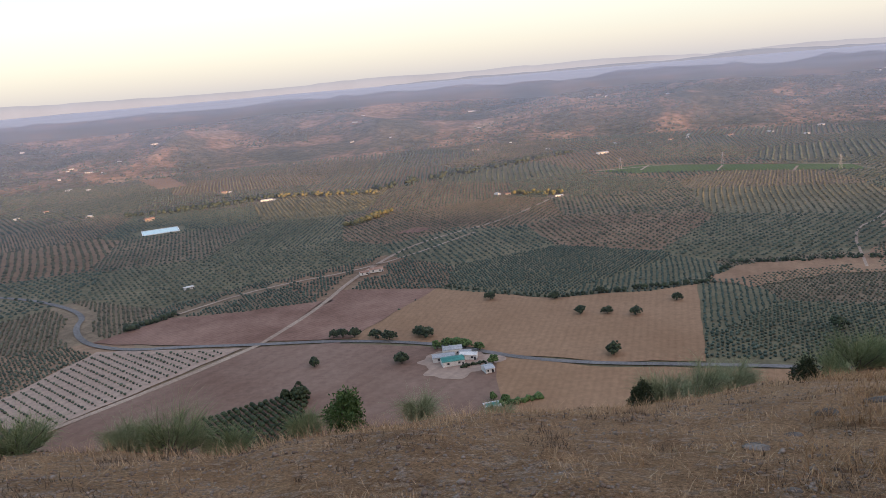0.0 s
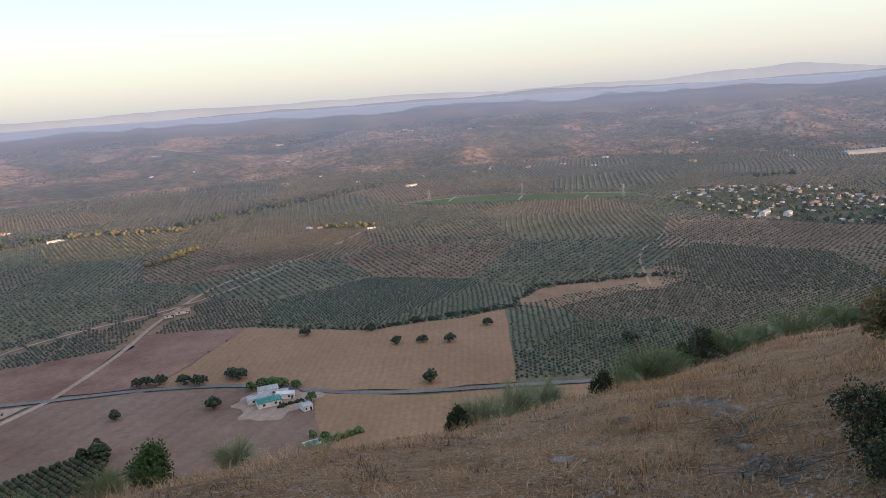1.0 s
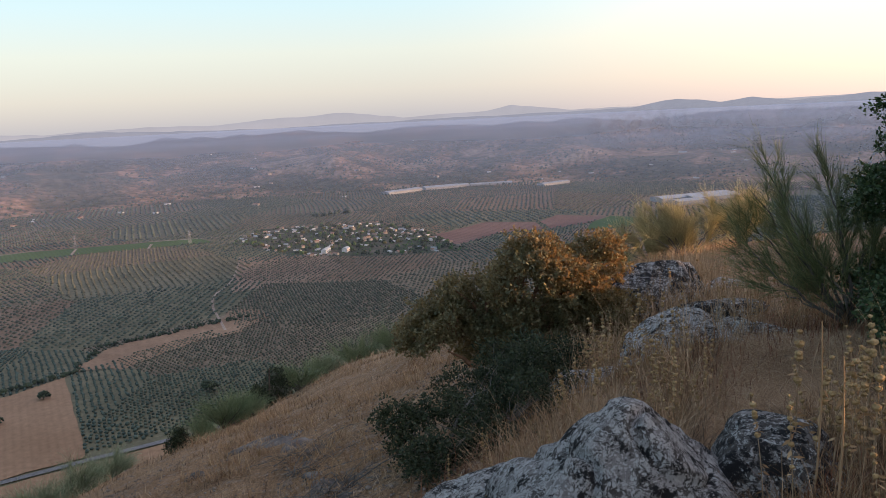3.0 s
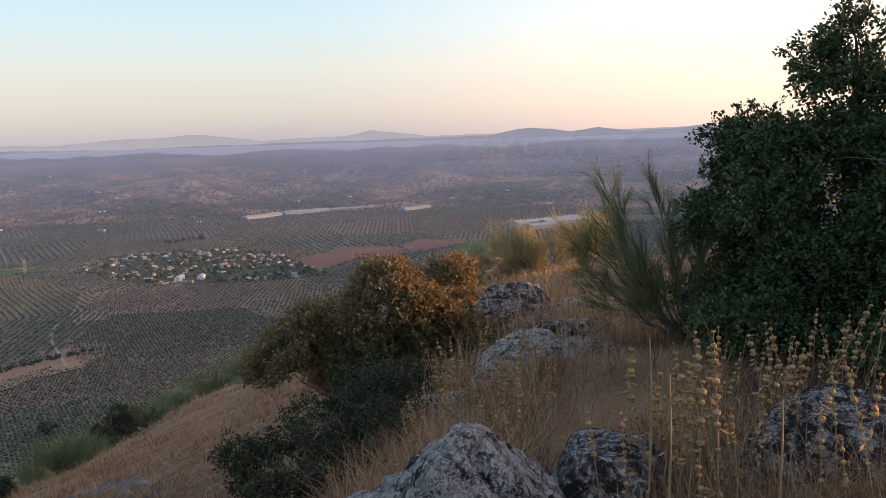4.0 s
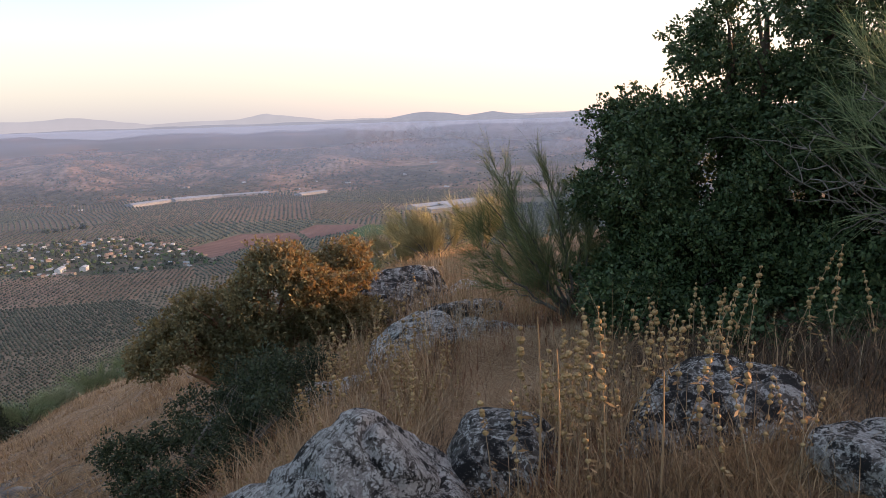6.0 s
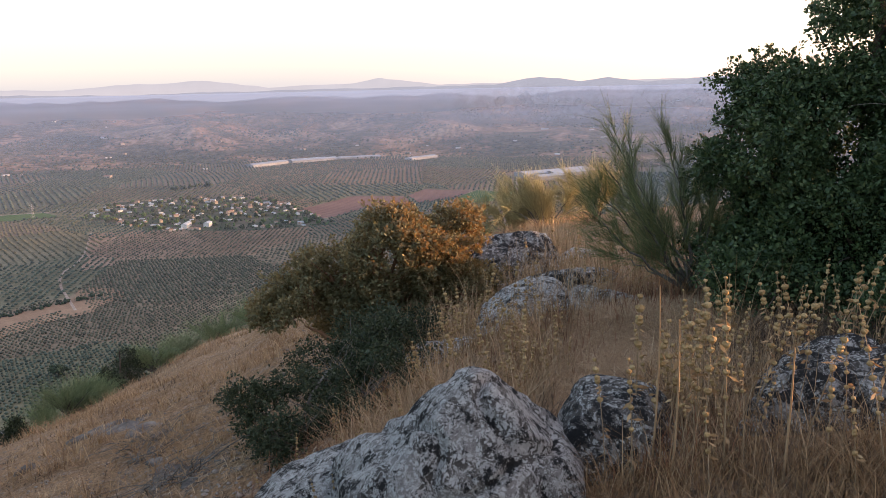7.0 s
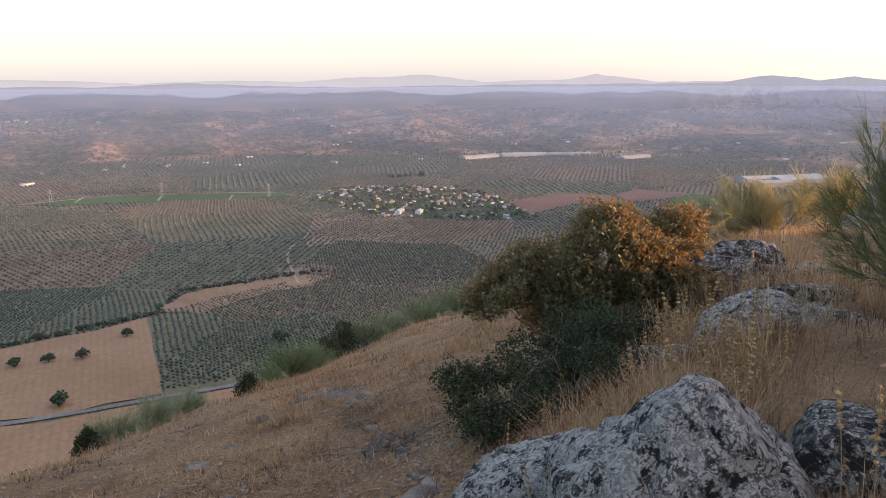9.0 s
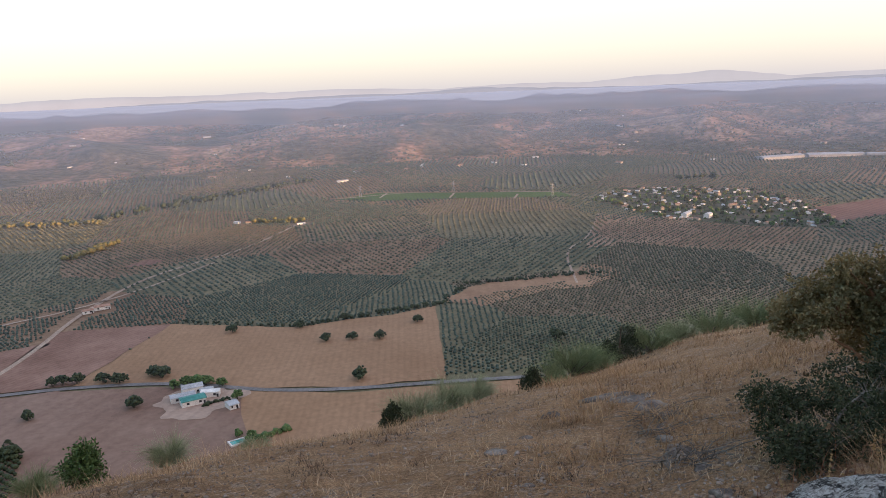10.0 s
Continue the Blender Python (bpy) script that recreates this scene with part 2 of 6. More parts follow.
BRIGHT_SOIL = striped("pale_soil", (0.27, 0.195, 0.155), (0.34, 0.255, 0.205), 0.6, 25, tint=(0.92, 0.92, 0.92))
TAN_STRIP = striped("orange_tan_soil", (0.2, 0.12, 0.075), (0.27, 0.17, 0.108), 0.3, 30, s1=0.03, tint=(0.95, 0.95, 0.95))
RED_FIELD = striped("red_field", (0.15, 0.078, 0.06), (0.2, 0.115, 0.087), 0.2, 30)
GREEN_FIELD = striped("green_field", (0.05, 0.085, 0.024), (0.075, 0.11, 0.034), 0.2, 20)
SOILS = [
    two_scale("orchard_soil", (0.12, 0.09, 0.061), (0.168, 0.124, 0.084), (0.22, 0.164, 0.11), 0.008, 0.2),
    two_scale("orchard_soil_green", (0.105, 0.095, 0.06), (0.143, 0.125, 0.078), (0.19, 0.158, 0.102), 0.008, 0.2),
    two_scale("orchard_soil_red", (0.15, 0.095, 0.062), (0.2, 0.13, 0.085), (0.245, 0.165, 0.11), 0.008, 0.2),
]
ASPHALT = two_scale("worn_asphalt", (0.12, 0.112, 0.11), (0.155, 0.145, 0.143), (0.19, 0.178, 0.176), 0.02, 0.6)
DIRT = two_scale("dirt_track", (0.25, 0.18, 0.14), (0.3, 0.225, 0.175), (0.36, 0.28, 0.22), 0.02, 0.5)
WALL_WHITE = two_scale("whitewash", (0.46, 0.44, 0.43), (0.58, 0.56, 0.54), (0.68, 0.66, 0.64), 0.2, 2.0, 0.85)
WALL_CREAM = two_scale("cream_render", (0.24, 0.2, 0.16), (0.33, 0.28, 0.23), (0.42, 0.37, 0.3), 0.2, 2.0, 0.85)
HALL_SHEET = two_scale("weathered_sheet_cladding", (0.22, 0.225, 0.24), (0.29, 0.295, 0.31), (0.36, 0.365, 0.38), 0.04, 0.5, 0.7)
ROOF_TILE = two_scale("clay_tiles", (0.19, 0.11, 0.085), (0.27, 0.165, 0.125), (0.36, 0.235, 0.18), 0.3, 3.0, 0.85)
ROOF_GREEN = two_scale("green_sheet_roof", (0.03, 0.13, 0.12), (0.05, 0.18, 0.16), (0.08, 0.24, 0.21), 0.2, 2.0, 0.5)
ROOF_METAL = two_scale("pale_sheet_roof", (0.24, 0.25, 0.27), (0.31, 0.325, 0.345), (0.38, 0.395, 0.42), 0.05, 1.0, 0.45)
DARK_OPENING = two_scale("dark_opening", (0.02, 0.02, 0.022), (0.035, 0.035, 0.04), (0.05, 0.05, 0.055), 0.5, 4.0, 0.4)
OLIVE = foliage("olive_leaves", (0.03, 0.043, 0.032), (0.07, 0.088, 0.062))
OLIVES = [OLIVE, foliage("olive_leaves_blue_green", (0.027, 0.043, 0.034), (0.06, 0.084, 0.065)), foliage("olive_leaves_brownish", (0.042, 0.046, 0.03), (0.092, 0.092, 0.06)), OLIVE]
OAK = foliage("holm_oak_leaves", (0.01, 0.018, 0.008), (0.034, 0.046, 0.02))
POPLAR = foliage("yellowing_leaves", (0.05, 0.055, 0.02), (0.12, 0.105, 0.036))
BARK = two_scale("bark", (0.04, 0.03, 0.024), (0.085, 0.065, 0.05), (0.14, 0.11, 0.09), 3.0, 30.0, 0.95, 0.01)
HILL_HAZE_GLOW = haze_glow_material("far_hills_haze_glow", (0.15, 0.147, 0.172))
PALE_HAZE_GLOW = haze_glow_material("pale_mountains_haze_glow", (0.214, 0.198, 0.211))
POND = material("reservoir_water", 0.08, 0.5)
POND[3].inputs["Base Color"].default_value = (0.35, 0.45, 0.55, 1)
POND = POND[0]


# ======================= helpers =======================
def mesh_object(name, verts, faces, mat, parent=None, label="", smooth=False, kind=""):
    me = bpy.data.meshes.new(name)
    me.from_pydata([tuple(v) for v in verts], [], [tuple(f) for f in faces])
    me.materials.append(mat)
    if smooth:
        me.polygons.foreach_set("use_smooth", [True] * len(me.polygons))
    me.update()
    ob = new(name, me)
    ob.parent = parent
    return tagged(ob, label=label, kind=kind)


def big_mesh(name, verts, faces, mat, parent=None, label="", smooth=False, kind=""):
    """The same for large arrays: verts (n,3), faces (m,k), all of one size."""
    me = bpy.data.meshes.new(name)
    n, (m, k) = len(verts), faces.shape
    me.vertices.add(n)
    me.vertices.foreach_set("co", np.asarray(verts, np.float32).ravel())
    me.loops.add(m * k)
    me.loops.foreach_set("vertex_index", faces.astype(np.int32).ravel())
    me.polygons.add(m)
    me.polygons.foreach_set("loop_start", np.arange(0, m * k, k, dtype=np.int32))
    if smooth:
        me.polygons.foreach_set("use_smooth", np.ones(m, bool))
    me.materials.append(mat)
    me.update(calc_edges=True)
    ob = new(name, me)
    ob.parent = parent
    return tagged(ob, label=label, kind=kind)


def part(name, bm, mat, parent, label="", smooth=False):
    me = bpy.data.meshes.new(name)
    bm.to_mesh(me)
    bm.free()
    me.materials.append(mat)
    if smooth:
        me.polygons.foreach_set("use_smooth", [True] * len(me.polygons))
    ob = new(name, me)
    ob.parent = parent
    return tagged(ob, label=label)


def empty(name, m, label, category, group="", kind=""):
    ob = new(name)
    ob.empty_display_size = 0.1
    ob.matrix_basis = m
    return tagged(ob, label, category, group, kind)


RNG = np.random.default_rng(7)


def lattice(ix, iy, seed):
    h = (ix.astype(np.int64) * 374761393 + iy.astype(np.int64) * 668265263 + seed * 144665) & 0x7FFFFFFF
    h = ((h ^ (h >> 13)) * 1274126177) & 0x7FFFFFFF
    return ((h ^ (h >> 16)) & 0xFFFF) / 65535.0


def vnoise(x, y, size, seed=0):
    """Smooth value noise in -1 to 1."""
    x, y = np.asarray(x, float) / size, np.asarray(y, float) / size
    ix, iy = np.floor(x), np.floor(y)
    fx, fy = x - ix, y - iy
    fx, fy = fx * fx * (3 - 2 * fx), fy * fy * (3 - 2 * fy)
    a0, b0 = lattice(ix, iy, seed), lattice(ix + 1, iy, seed)
    c0, d0 = lattice(ix, iy + 1, seed), lattice(ix + 1, iy + 1, seed)
    return 2 * ((a0 * (1 - fx) + b0 * fx) * (1 - fy) + (c0 * (1 - fx) + d0 * fx) * fy) - 1


# the hill: by azimuth (degrees, anticlockwise from +y) the slope to its brow and the brow's distance
HILL_AZ = [-180, -148, -140, -120, -105, -95, -85, -75, -66, -62, -57, -50, -42, -38, -34, -30, -24, -18, -14, 0, 20, 28, 35, 60, 100, 150, 180]
# unseen slopes at the back are tuned to shade the near rocks
HILL_EL = [0.5, 0.5, -1.0, -2.2, -3, -5, -7, -9, -10.2, -11, -12.5, -15, -17.3, -18.6, -20.3, -21.5, -22.9, -24.4, -25.2, -26.2, -25.6, -23.6, -21.9, -16, -6, 0, 0.5]
HILL_R = [15, 15, 15, 15, 16, 17, 18, 20, 20, 22, 24, 26, 26, 25, 22, 19, 16, 14, 13, 10, 10, 10, 10, 12, 14, 15, 15]
HILL_DROP = [0, 0, 0, 0, 0.02, 0.15, 0.3, 0.3, 0.3, 0.3, 0.3, 0.3, 0.3, 0.3, 0.3, 0.3, 0.3, 0.3, 0.3, 0.3, 0.3, 0.3, 0.3, 0.3, 0.15, 0.02, 0]
VALLEY = -188.4
HAZE_R = [420, 1000, 1600, 1950, 2300, 2800, 3350, 3980, 4400, 4660]
HAZE_Z = [-168, -160, -148, -130, -94, -68, -50, -40, -37, -35]


def height(x, y, fine=True):
    x, y = np.asarray(x, float), np.asarray(y, float)
    r = np.hypot(x, y)
    az = np.degrees(np.arctan2(-x, y))
    te = np.tan(np.radians(np.interp(az, HILL_AZ, HILL_EL)))
    re = np.interp(az, HILL_AZ, HILL_R)
    g = np.interp(az, HILL_AZ, HILL_DROP)
    d = np.maximum(r - re, 0)
    hill = EYE + r * te - 1.6 * np.maximum(1 - r / re, 0) ** 2 - g * (d - 12 * (1 - np.exp(-d / 12)))
    # unseen rise behind the viewpoint, added to keep low sun off the valley
    hill = hill + 0.075 * np.maximum(r - 60, 0) * np.interp(az, [-180, -112, -100, 100, 150, 180], [1, 1, 0, 0, 1, 1])
    hill = np.where(hill > 170, 170 + (hill - 170) * 0.2, hill)
    amp = np.clip(r / 6, 0.15, 1)
    if fine:
        hill = hill + amp * (0.10 * vnoise(x, y, 1.7, 1) + 0.05 * vnoise(x, y, 0.6, 2)) + np.clip(r / 30, 0, 1) * 0.25 * vnoise(x, y, 6, 3)
    # the plain, then rolling hills that climb to the horizon under the haze
    up = np.clip((r + 130 * vnoise(x, y, 600, 60) - 1930) / 480, 0, 1)
    up = up * up * (3 - 2 * up)
    fold = 0.62 * (1 - np.abs(vnoise(x, y, 560, 6))) ** 2 + 0.25 * (1 - np.abs(vnoise(x, y, 230, 7))) ** 2 + 0.13 * (0.5 + 0.5 * vnoise(x, y, 110, 8))
    rolling = np.interp(r, HAZE_R, HAZE_Z) - 10 - 62 * (1 - fold)
    flat = -188.4 * (1 - up) + up * rolling
    flat = np.where(r > 4560, flat - (r - 4560) * 0.35, flat)
    k = 4.0
    dlt = np.clip((hill - flat) / k, -40, 40)
    return np.where(dlt > 30, hill, np.where(dlt < -30, flat, flat + k * np.log1p(np.exp(np.clip(dlt, -40, 30)))))


def tubes(paths, radii, sides=3):
    """Tapered tubes along many paths of equal length: paths (n,k,3), radii (n,k)."""
    n, k, _ = paths.shape
    tan = np.gradient(paths, axis=1)
    tan /= np.linalg.norm(tan, axis=2, keepdims=True) + 1e-9
    ref = np.where(np.abs(tan[..., 2:3]) > 0.9, np.array([1.0, 0, 0]), np.array([0, 0, 1.0]))
    u_ = np.cross(tan, ref)
    u_ /= np.linalg.norm(u_, axis=2, keepdims=True) + 1e-9
    w_ = np.cross(tan, u_)
    ang = np.arange(sides) * 2 * np.pi / sides
    ring = u_[:, :, None] * np.cos(ang)[None, None, :, None] + w_[:, :, None] * np.sin(ang)[None, None, :, None]
    v = paths[:, :, None] + ring * radii[:, :, None, None]
    idx = np.arange(n * k * sides).reshape(n, k, sides)
    nx_ = np.roll(idx, -1, axis=2)
    f = np.stack([idx[:, :-1], nx_[:, :-1], nx_[:, 1:], idx[:, 1:]], -1)
    return v.reshape(-1, 3), f.reshape(-1, 4)


def inside(px, py, poly):
    res = np.zeros(len(px), bool)
    j = len(poly) - 1
    for i in range(len(poly)):
        (xi, yi), (xj, yj) = poly[i], poly[j]
        if yi != yj:
            res ^= ((yi > py) != (yj > py)) & (px < (xj - xi) * (py - yi) / (yj - yi) + xi)
        j = i
    return res


# ======================= ground =======================
az_deg = np.concatenate([np.arange(-104, 42, 0.3), np.arange(42, 256, 2.5)])
radii = np.concatenate([[0.25], np.geomspace(0.6, 60, 190), np.geomspace(64, 1900, 70), np.linspace(1930, 4800, 150)])
A, Rr = np.meshgrid(np.radians(az_deg), radii, indexing="ij")
gx, gy = -np.sin(A) * Rr, np.cos(A) * Rr
gz = height(gx, gy)
na, nr = A.shape
vid = np.arange(na * nr).reshape(na, nr)
nxt = np.roll(vid, -1, axis=0)
quads = np.stack([vid[:, :-1], vid[:, 1:], nxt[:, 1:], nxt[:, :-1]], -1).reshape(-1, 4)
ground = big_mesh("ground", np.stack([gx, gy, gz], -1).reshape(-1, 3), quads, EARTH, smooth=True)
tagged(ground, "dry stony hilltop above a broad farmed valley and hills", "ground", kind="structure")


# distant mountains, their haze put into an emissive colour
FAR_PROFILE = [(-110, 0.3), (-90, 0.15), (-76, 0.0), (-66, -0.1), (-55.6, -0.12), (-53.5, 0.2), (-51.5, 0.42), (-49.5, 0.1), (-43.3, -0.1), (-40.5, 0.24), (-38.3, 0.46), (-35.5, 0.26), (-33, 0.28), (-29.8, -0.02), (-25.2, 0.08), (-18.6, -0.12), (-12, 0.16), (-6, 0.14), (0, 0.1), (5.7, 0.26), (11.7, 0.08), (20, 0.1), (30, 0.3), (45, 0.2)]
NEAR_PROFILE = [(-110, -0.1), (-78, -0.05), (-75.4, 0.08), (-70.7, -0.18), (-68.3, 0.18), (-66.2, -0.1), (-64.8, 0.18), (-63.3, 0.33), (-61.6, 0.12), (-60, -0.2), (-56, -0.25), (-46, -0.3), (-33, -0.42), (-26, -0.3), (-21.8, -0.08), (-18, -0.3), (-6, -0.32), (-2, -0.26), (6, -0.5), (20, -0.5), (45, -0.4)]


def mountain_range(seed, r0, profile, mat, label):
    az = np.arange(-110, 45, 0.25)
    x, y = -np.sin(np.radians(az)), np.cos(np.radians(az))
    pa, pe = zip(*profile)
    el = np.interp(az, pa, pe) + 0.045 * vnoise(az, az * 0, 2.3, seed) + 0.03 * vnoise(az, az * 0, 0.8, seed + 1)
    top = EYE + r0 * np.tan(np.radians(el))
    rows = [np.stack([x * q, y * q, z], -1) for q, z in ((r0 - 42, top * 0 - 190), (r0 - 24, top * 0 - 60), (r0 - 12, top * 0.5 - 30), (r0, top), (r0 + 30, top * 0 - 190))]
    v = np.stack(rows, 1)
    n, k = len(az), len(rows)
    i = np.arange(n * k).reshape(n, k)
    f = np.stack([i[:-1, :-1], i[:-1, 1:], i[1:, 1:], i[1:, :-1]], -1).reshape(-1, 4)
    ob = big_mesh("mountain_range", v.reshape(-1, 3), f, mat, smooth=True)
    return tagged(ob, label, "mountains", kind="structure")


mountain_range(3, 4720, NEAR_PROFILE, HILL_HAZE_GLOW, "low hazy hills at the edge of the plain")
mountain_range(8, 4880, FAR_PROFILE, PALE_HAZE_GLOW, "pale far mountains on the horizon")

# haze over the valley, imitated by one pale sheet
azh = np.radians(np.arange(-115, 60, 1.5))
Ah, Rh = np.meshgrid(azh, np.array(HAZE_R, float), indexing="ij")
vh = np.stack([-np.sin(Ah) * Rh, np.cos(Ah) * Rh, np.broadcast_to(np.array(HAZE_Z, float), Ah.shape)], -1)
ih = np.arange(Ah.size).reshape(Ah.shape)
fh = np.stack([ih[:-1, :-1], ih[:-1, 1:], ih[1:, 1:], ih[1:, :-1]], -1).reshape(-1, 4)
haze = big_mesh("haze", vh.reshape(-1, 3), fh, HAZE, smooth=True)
tagged(haze, "thin evening haze over the valley, imitated by a pale sheet", "haze", kind="structure")

# smoke drifting over the plain
SMOKE = smoke_material()
sa, sz = np.meshgrid(np.radians(np.arange(-78, -53.9, 0.5)), np.linspace(0, 1, 14), indexing="ij")
srad = 2520 + 60 * np.sin(sa * 21)
smoke = np.stack([-np.sin(sa) * srad, np.cos(sa) * srad, -150 + 165 * sz], -1)
ism = np.arange(sa.size).reshape(sa.shape)
fsm = np.stack([ism[:-1, :-1], ism[:-1, 1:], ism[1:, 1:], ism[1:, :-1]], -1).reshape(-1, 4)
tagged(big_mesh("smoke", smoke.reshape(-1, 3), fsm, SMOKE, smooth=True), "thin wisps of smoke drifting over the plain", "smoke", kind="stuff")

# ======================= fields, roads =======================
FIELDS = []


def field(name, poly, mat, lift, label, ragged=1.6):
    FIELDS.append(poly)
    v = []
    for (x1, y1), (x2, y2) in zip(poly, poly[1:] + poly[:1]):
        steps = max(2, int(math.hypot(x2 - x1, y2 - y1) / 6))
        for k in range(steps):
            x, y = x1 + (x2 - x1) * k / steps, y1 + (y2 - y1) * k / steps
            w = 0.0 if k == 0 else ragged
            v.append((x + w * float(vnoise(x, y, 17, 71)), y + w * float(vnoise(x, y, 13, 72)), VALLEY + lift))
    ob = mesh_object(name, v, [list(range(len(v)))], mat)
    me = ob.data
    if me.polygons[0].normal.z < 0:
        me.flip_normals()
    return tagged(ob, label, "field", kind="structure")


field("field", [(-91, 539), (-28, 661), (22, 631), (72, 603), (116, 606), (152, 602), (195, 611), (147, 446), (79, 461), (25, 485), (-1, 504)], STUBBLE, 0.9, "tan stubble field dotted with holm oaks beside the road")
field("field", [(-310, 578), (-264, 632), (-204, 633), (-120, 650), (-161, 545), (-230, 556)], PLOUGH_RED, 0.9, "red-brown ploughed field above the road")
field("field", [(-157, 550), (-120, 681), (-28, 661), (-91, 541)], PLOUGH_RED, 0.9, "dark red ploughed field with pale streaks")
field("field", [(-294, 555), (-173, 538), (-263, 412), (-330, 440)], BRIGHT_SOIL, 0.9, "pale field planted with young olive trees")
field("field", [(-165, 536), (-97, 534), (-98, 442), (-124, 330), (-340, 330), (-262, 403)], PLOUGH_PINK, 0.9, "pinkish ploughed field below the road")
field("field", [(-102, 532), (-38, 514), (20, 478), (22, 330), (-130, 330), (-105, 440)], PLOUGH_PINK, 0.8, "pinkish bare ground round the farm")
field("field", [(16, 483), (77, 452), (144, 435), (203, 421), (180, 330), (16, 330)], STUBBLE, 0.85, "tan bare field between the road and the hill foot")
field("field", [(-785, 1831), (-707, 1836), (-588, 1625), (-640, 1594)], STUBBLE, 0.9, "pale orange cut field among olive groves")
field("field", [(-83, 924), (-59, 954), (-39, 939), (-51, 919)], RED_FIELD, 0.9, "small red bare plot beside a track")
field("field", [(242, 1330), (331, 1369), (547, 1234), (618, 1192), (615, 1121), (447, 1212), (298, 1272)], GREEN_FIELD, 0.9, "green strip of crops among olive groves")
field("field", [(204, 618), (243, 657), (296, 663), (352, 657), (392, 692), (402, 655), (391, 627), (351, 606), (300, 612), (262, 600), (228, 594)], TAN_STRIP, 0.9, "bare tan strip between two olive groves", 6.0)
FIELDS[-1] = [(208, 622), (243, 657), (296, 663), (352, 657), (380, 660), (352, 636), (300, 632), (262, 628), (230, 618)]
field("field", [(841, 835), (982, 851), (1021, 773), (961, 707), (902, 752), (790, 740)], RED_FIELD, 0.9, "red ploughed field behind the village")
field("field", [(1030, 770), (1110, 790), (1130, 700), (1051, 685), (975, 705)], RED_FIELD, 0.9, "red ploughed field behind the village")
field("field", [(1060, 684), (1140, 698), (1150, 610), (1040, 610), (990, 650)], GREEN_FIELD, 0.9, "dark green field behind the village")
field("field", [(430, 760), (560, 955), (640, 860), (600, 770), (538, 740)], two_scale("pink_orchard_soil", (0.19, 0.122, 0.085), (0.24, 0.158, 0.11), (0.28, 0.19, 0.135), 0.01, 0.2), 0.5, "reddish open olive grove below the village")
FIELDS.pop()  # trees stand in this one


def strip(name, pts, width, mat, lift, label, category):
    p = np.array(pts, float)
    for _ in range(2):
        q = [p[0]]
        for a0, b0 in zip(p[:-1], p[1:]):
            q += [a0 * 0.75 + b0 * 0.25, a0 * 0.25 + b0 * 0.75]
        p = np.array(q + [p[-1]])
    t = np.gradient(p, axis=0)
    nrm = np.stack([-t[:, 1], t[:, 0]], -1) / np.linalg.norm(t, axis=1)[:, None] * width / 2
    zz = VALLEY + lift
    v = [(*a0, zz) for a0 in p + nrm] + [(*a0, zz) for a0 in p - nrm]
    n = len(p)
    ob = mesh_object(name, v, [(i + n, i + 1 + n, i + 1, i) for i in range(n - 1)], mat)
    STRIPS.append((p, width))
    return tagged(ob, label, category, kind="structure")


STRIPS = []
strip("road", [(290, 395), (205, 425), (146, 441), (78, 457), (36, 474), (6, 495), (-34, 520), (-99, 538), (-161, 543), (-221, 551), (-267, 553), (-304, 570), (-329, 596), (-347, 629), (-351, 653), (-377, 685), (-433, 728), (-492, 757), (-600, 800)], 5.2, ASPHALT, 1.0, "narrow worn asphalt country road through the valley", "road")
strip("track", [(-161, 543), (-131, 623), (-113, 709), (-100, 748), (-76, 815), (-39, 875), (60, 960), (140, 1100)], 4.5, DIRT, 0.96, "pale dirt track between fields", "track")
strip("track", [(-161, 543), (-202, 485), (-233, 447), (-264, 409), (-300, 370)], 5.0, DIRT, 0.96, "pale dirt track beside young olives", "track")
strip("track", [(-262, 639), (-203, 710), (-90, 760), (20, 900)], 3.5, DIRT, 0.96, "pale dirt track between olive groves", "track")
strip("track", [(343, 624), (400, 760), (455, 800), (560, 955)], 2.5, DIRT, 0.96, "pale dirt track between olive groves", "track")
strip("track", [(240, 1335), (420, 1345), (600, 1200), (690, 1130), (760, 1060)], 5.0, DIRT, 0.96, "pale road to the village", "track")

for pts in ([(318, 1300), (345, 1352)], [(425, 1228), (452, 1280)], [(518, 1160), (545, 1205)]):
    strip("track", [pts[0], ((pts[0][0] + pts[1][0]) / 2, (pts[0][1] + pts[1][1]) / 2), pts[1]], 4.0, DIRT, 1.3, "short pale track across the green strip", "track")

VILLAGE = [(620, 1080), (740, 1180), (900, 1035), (860, 860), (770, 700), (690, 760), (610, 880)]


# ======================= olive groves =======================
def icosahedron():
    p = (1 + 5 ** 0.5) / 2
    v = np.array([(-1, p, 0), (1, p, 0), (-1, -p, 0), (1, -p, 0), (0, -1, p), (0, 1, p), (0, -1, -p), (0, 1, -p), (p, 0, -1), (p, 0, 1), (-p, 0, -1), (-p, 0, 1)], float)
    f = np.array([(0, 11, 5), (0, 5, 1), (0, 1, 7), (0, 7, 10), (0, 10, 11), (1, 5, 9), (5, 11, 4), (11, 10, 2), (10, 7, 6), (7, 1, 8), (3, 9, 4), (3, 4, 2), (3, 2, 6), (3, 6, 8), (3, 8, 9), (4, 9, 5), (2, 4, 11), (6, 2, 10), (8, 6, 7), (9, 8, 1)])
    return v / np.linalg.norm(v[0]), f


ICO_V, ICO_F = icosahedron()
OCT_V = np.array([(1, 0, 0), (0, 1, 0), (-1, 0, 0), (0, -1, 0), (0, 0, 1), (0, 0, -0.4)], float)
OCT_F = np.array([(0, 1, 4), (1, 2, 4), (2, 3, 4), (3, 0, 4), (1, 0, 5), (2, 1, 5), (3, 2, 5), (0, 3, 5)])


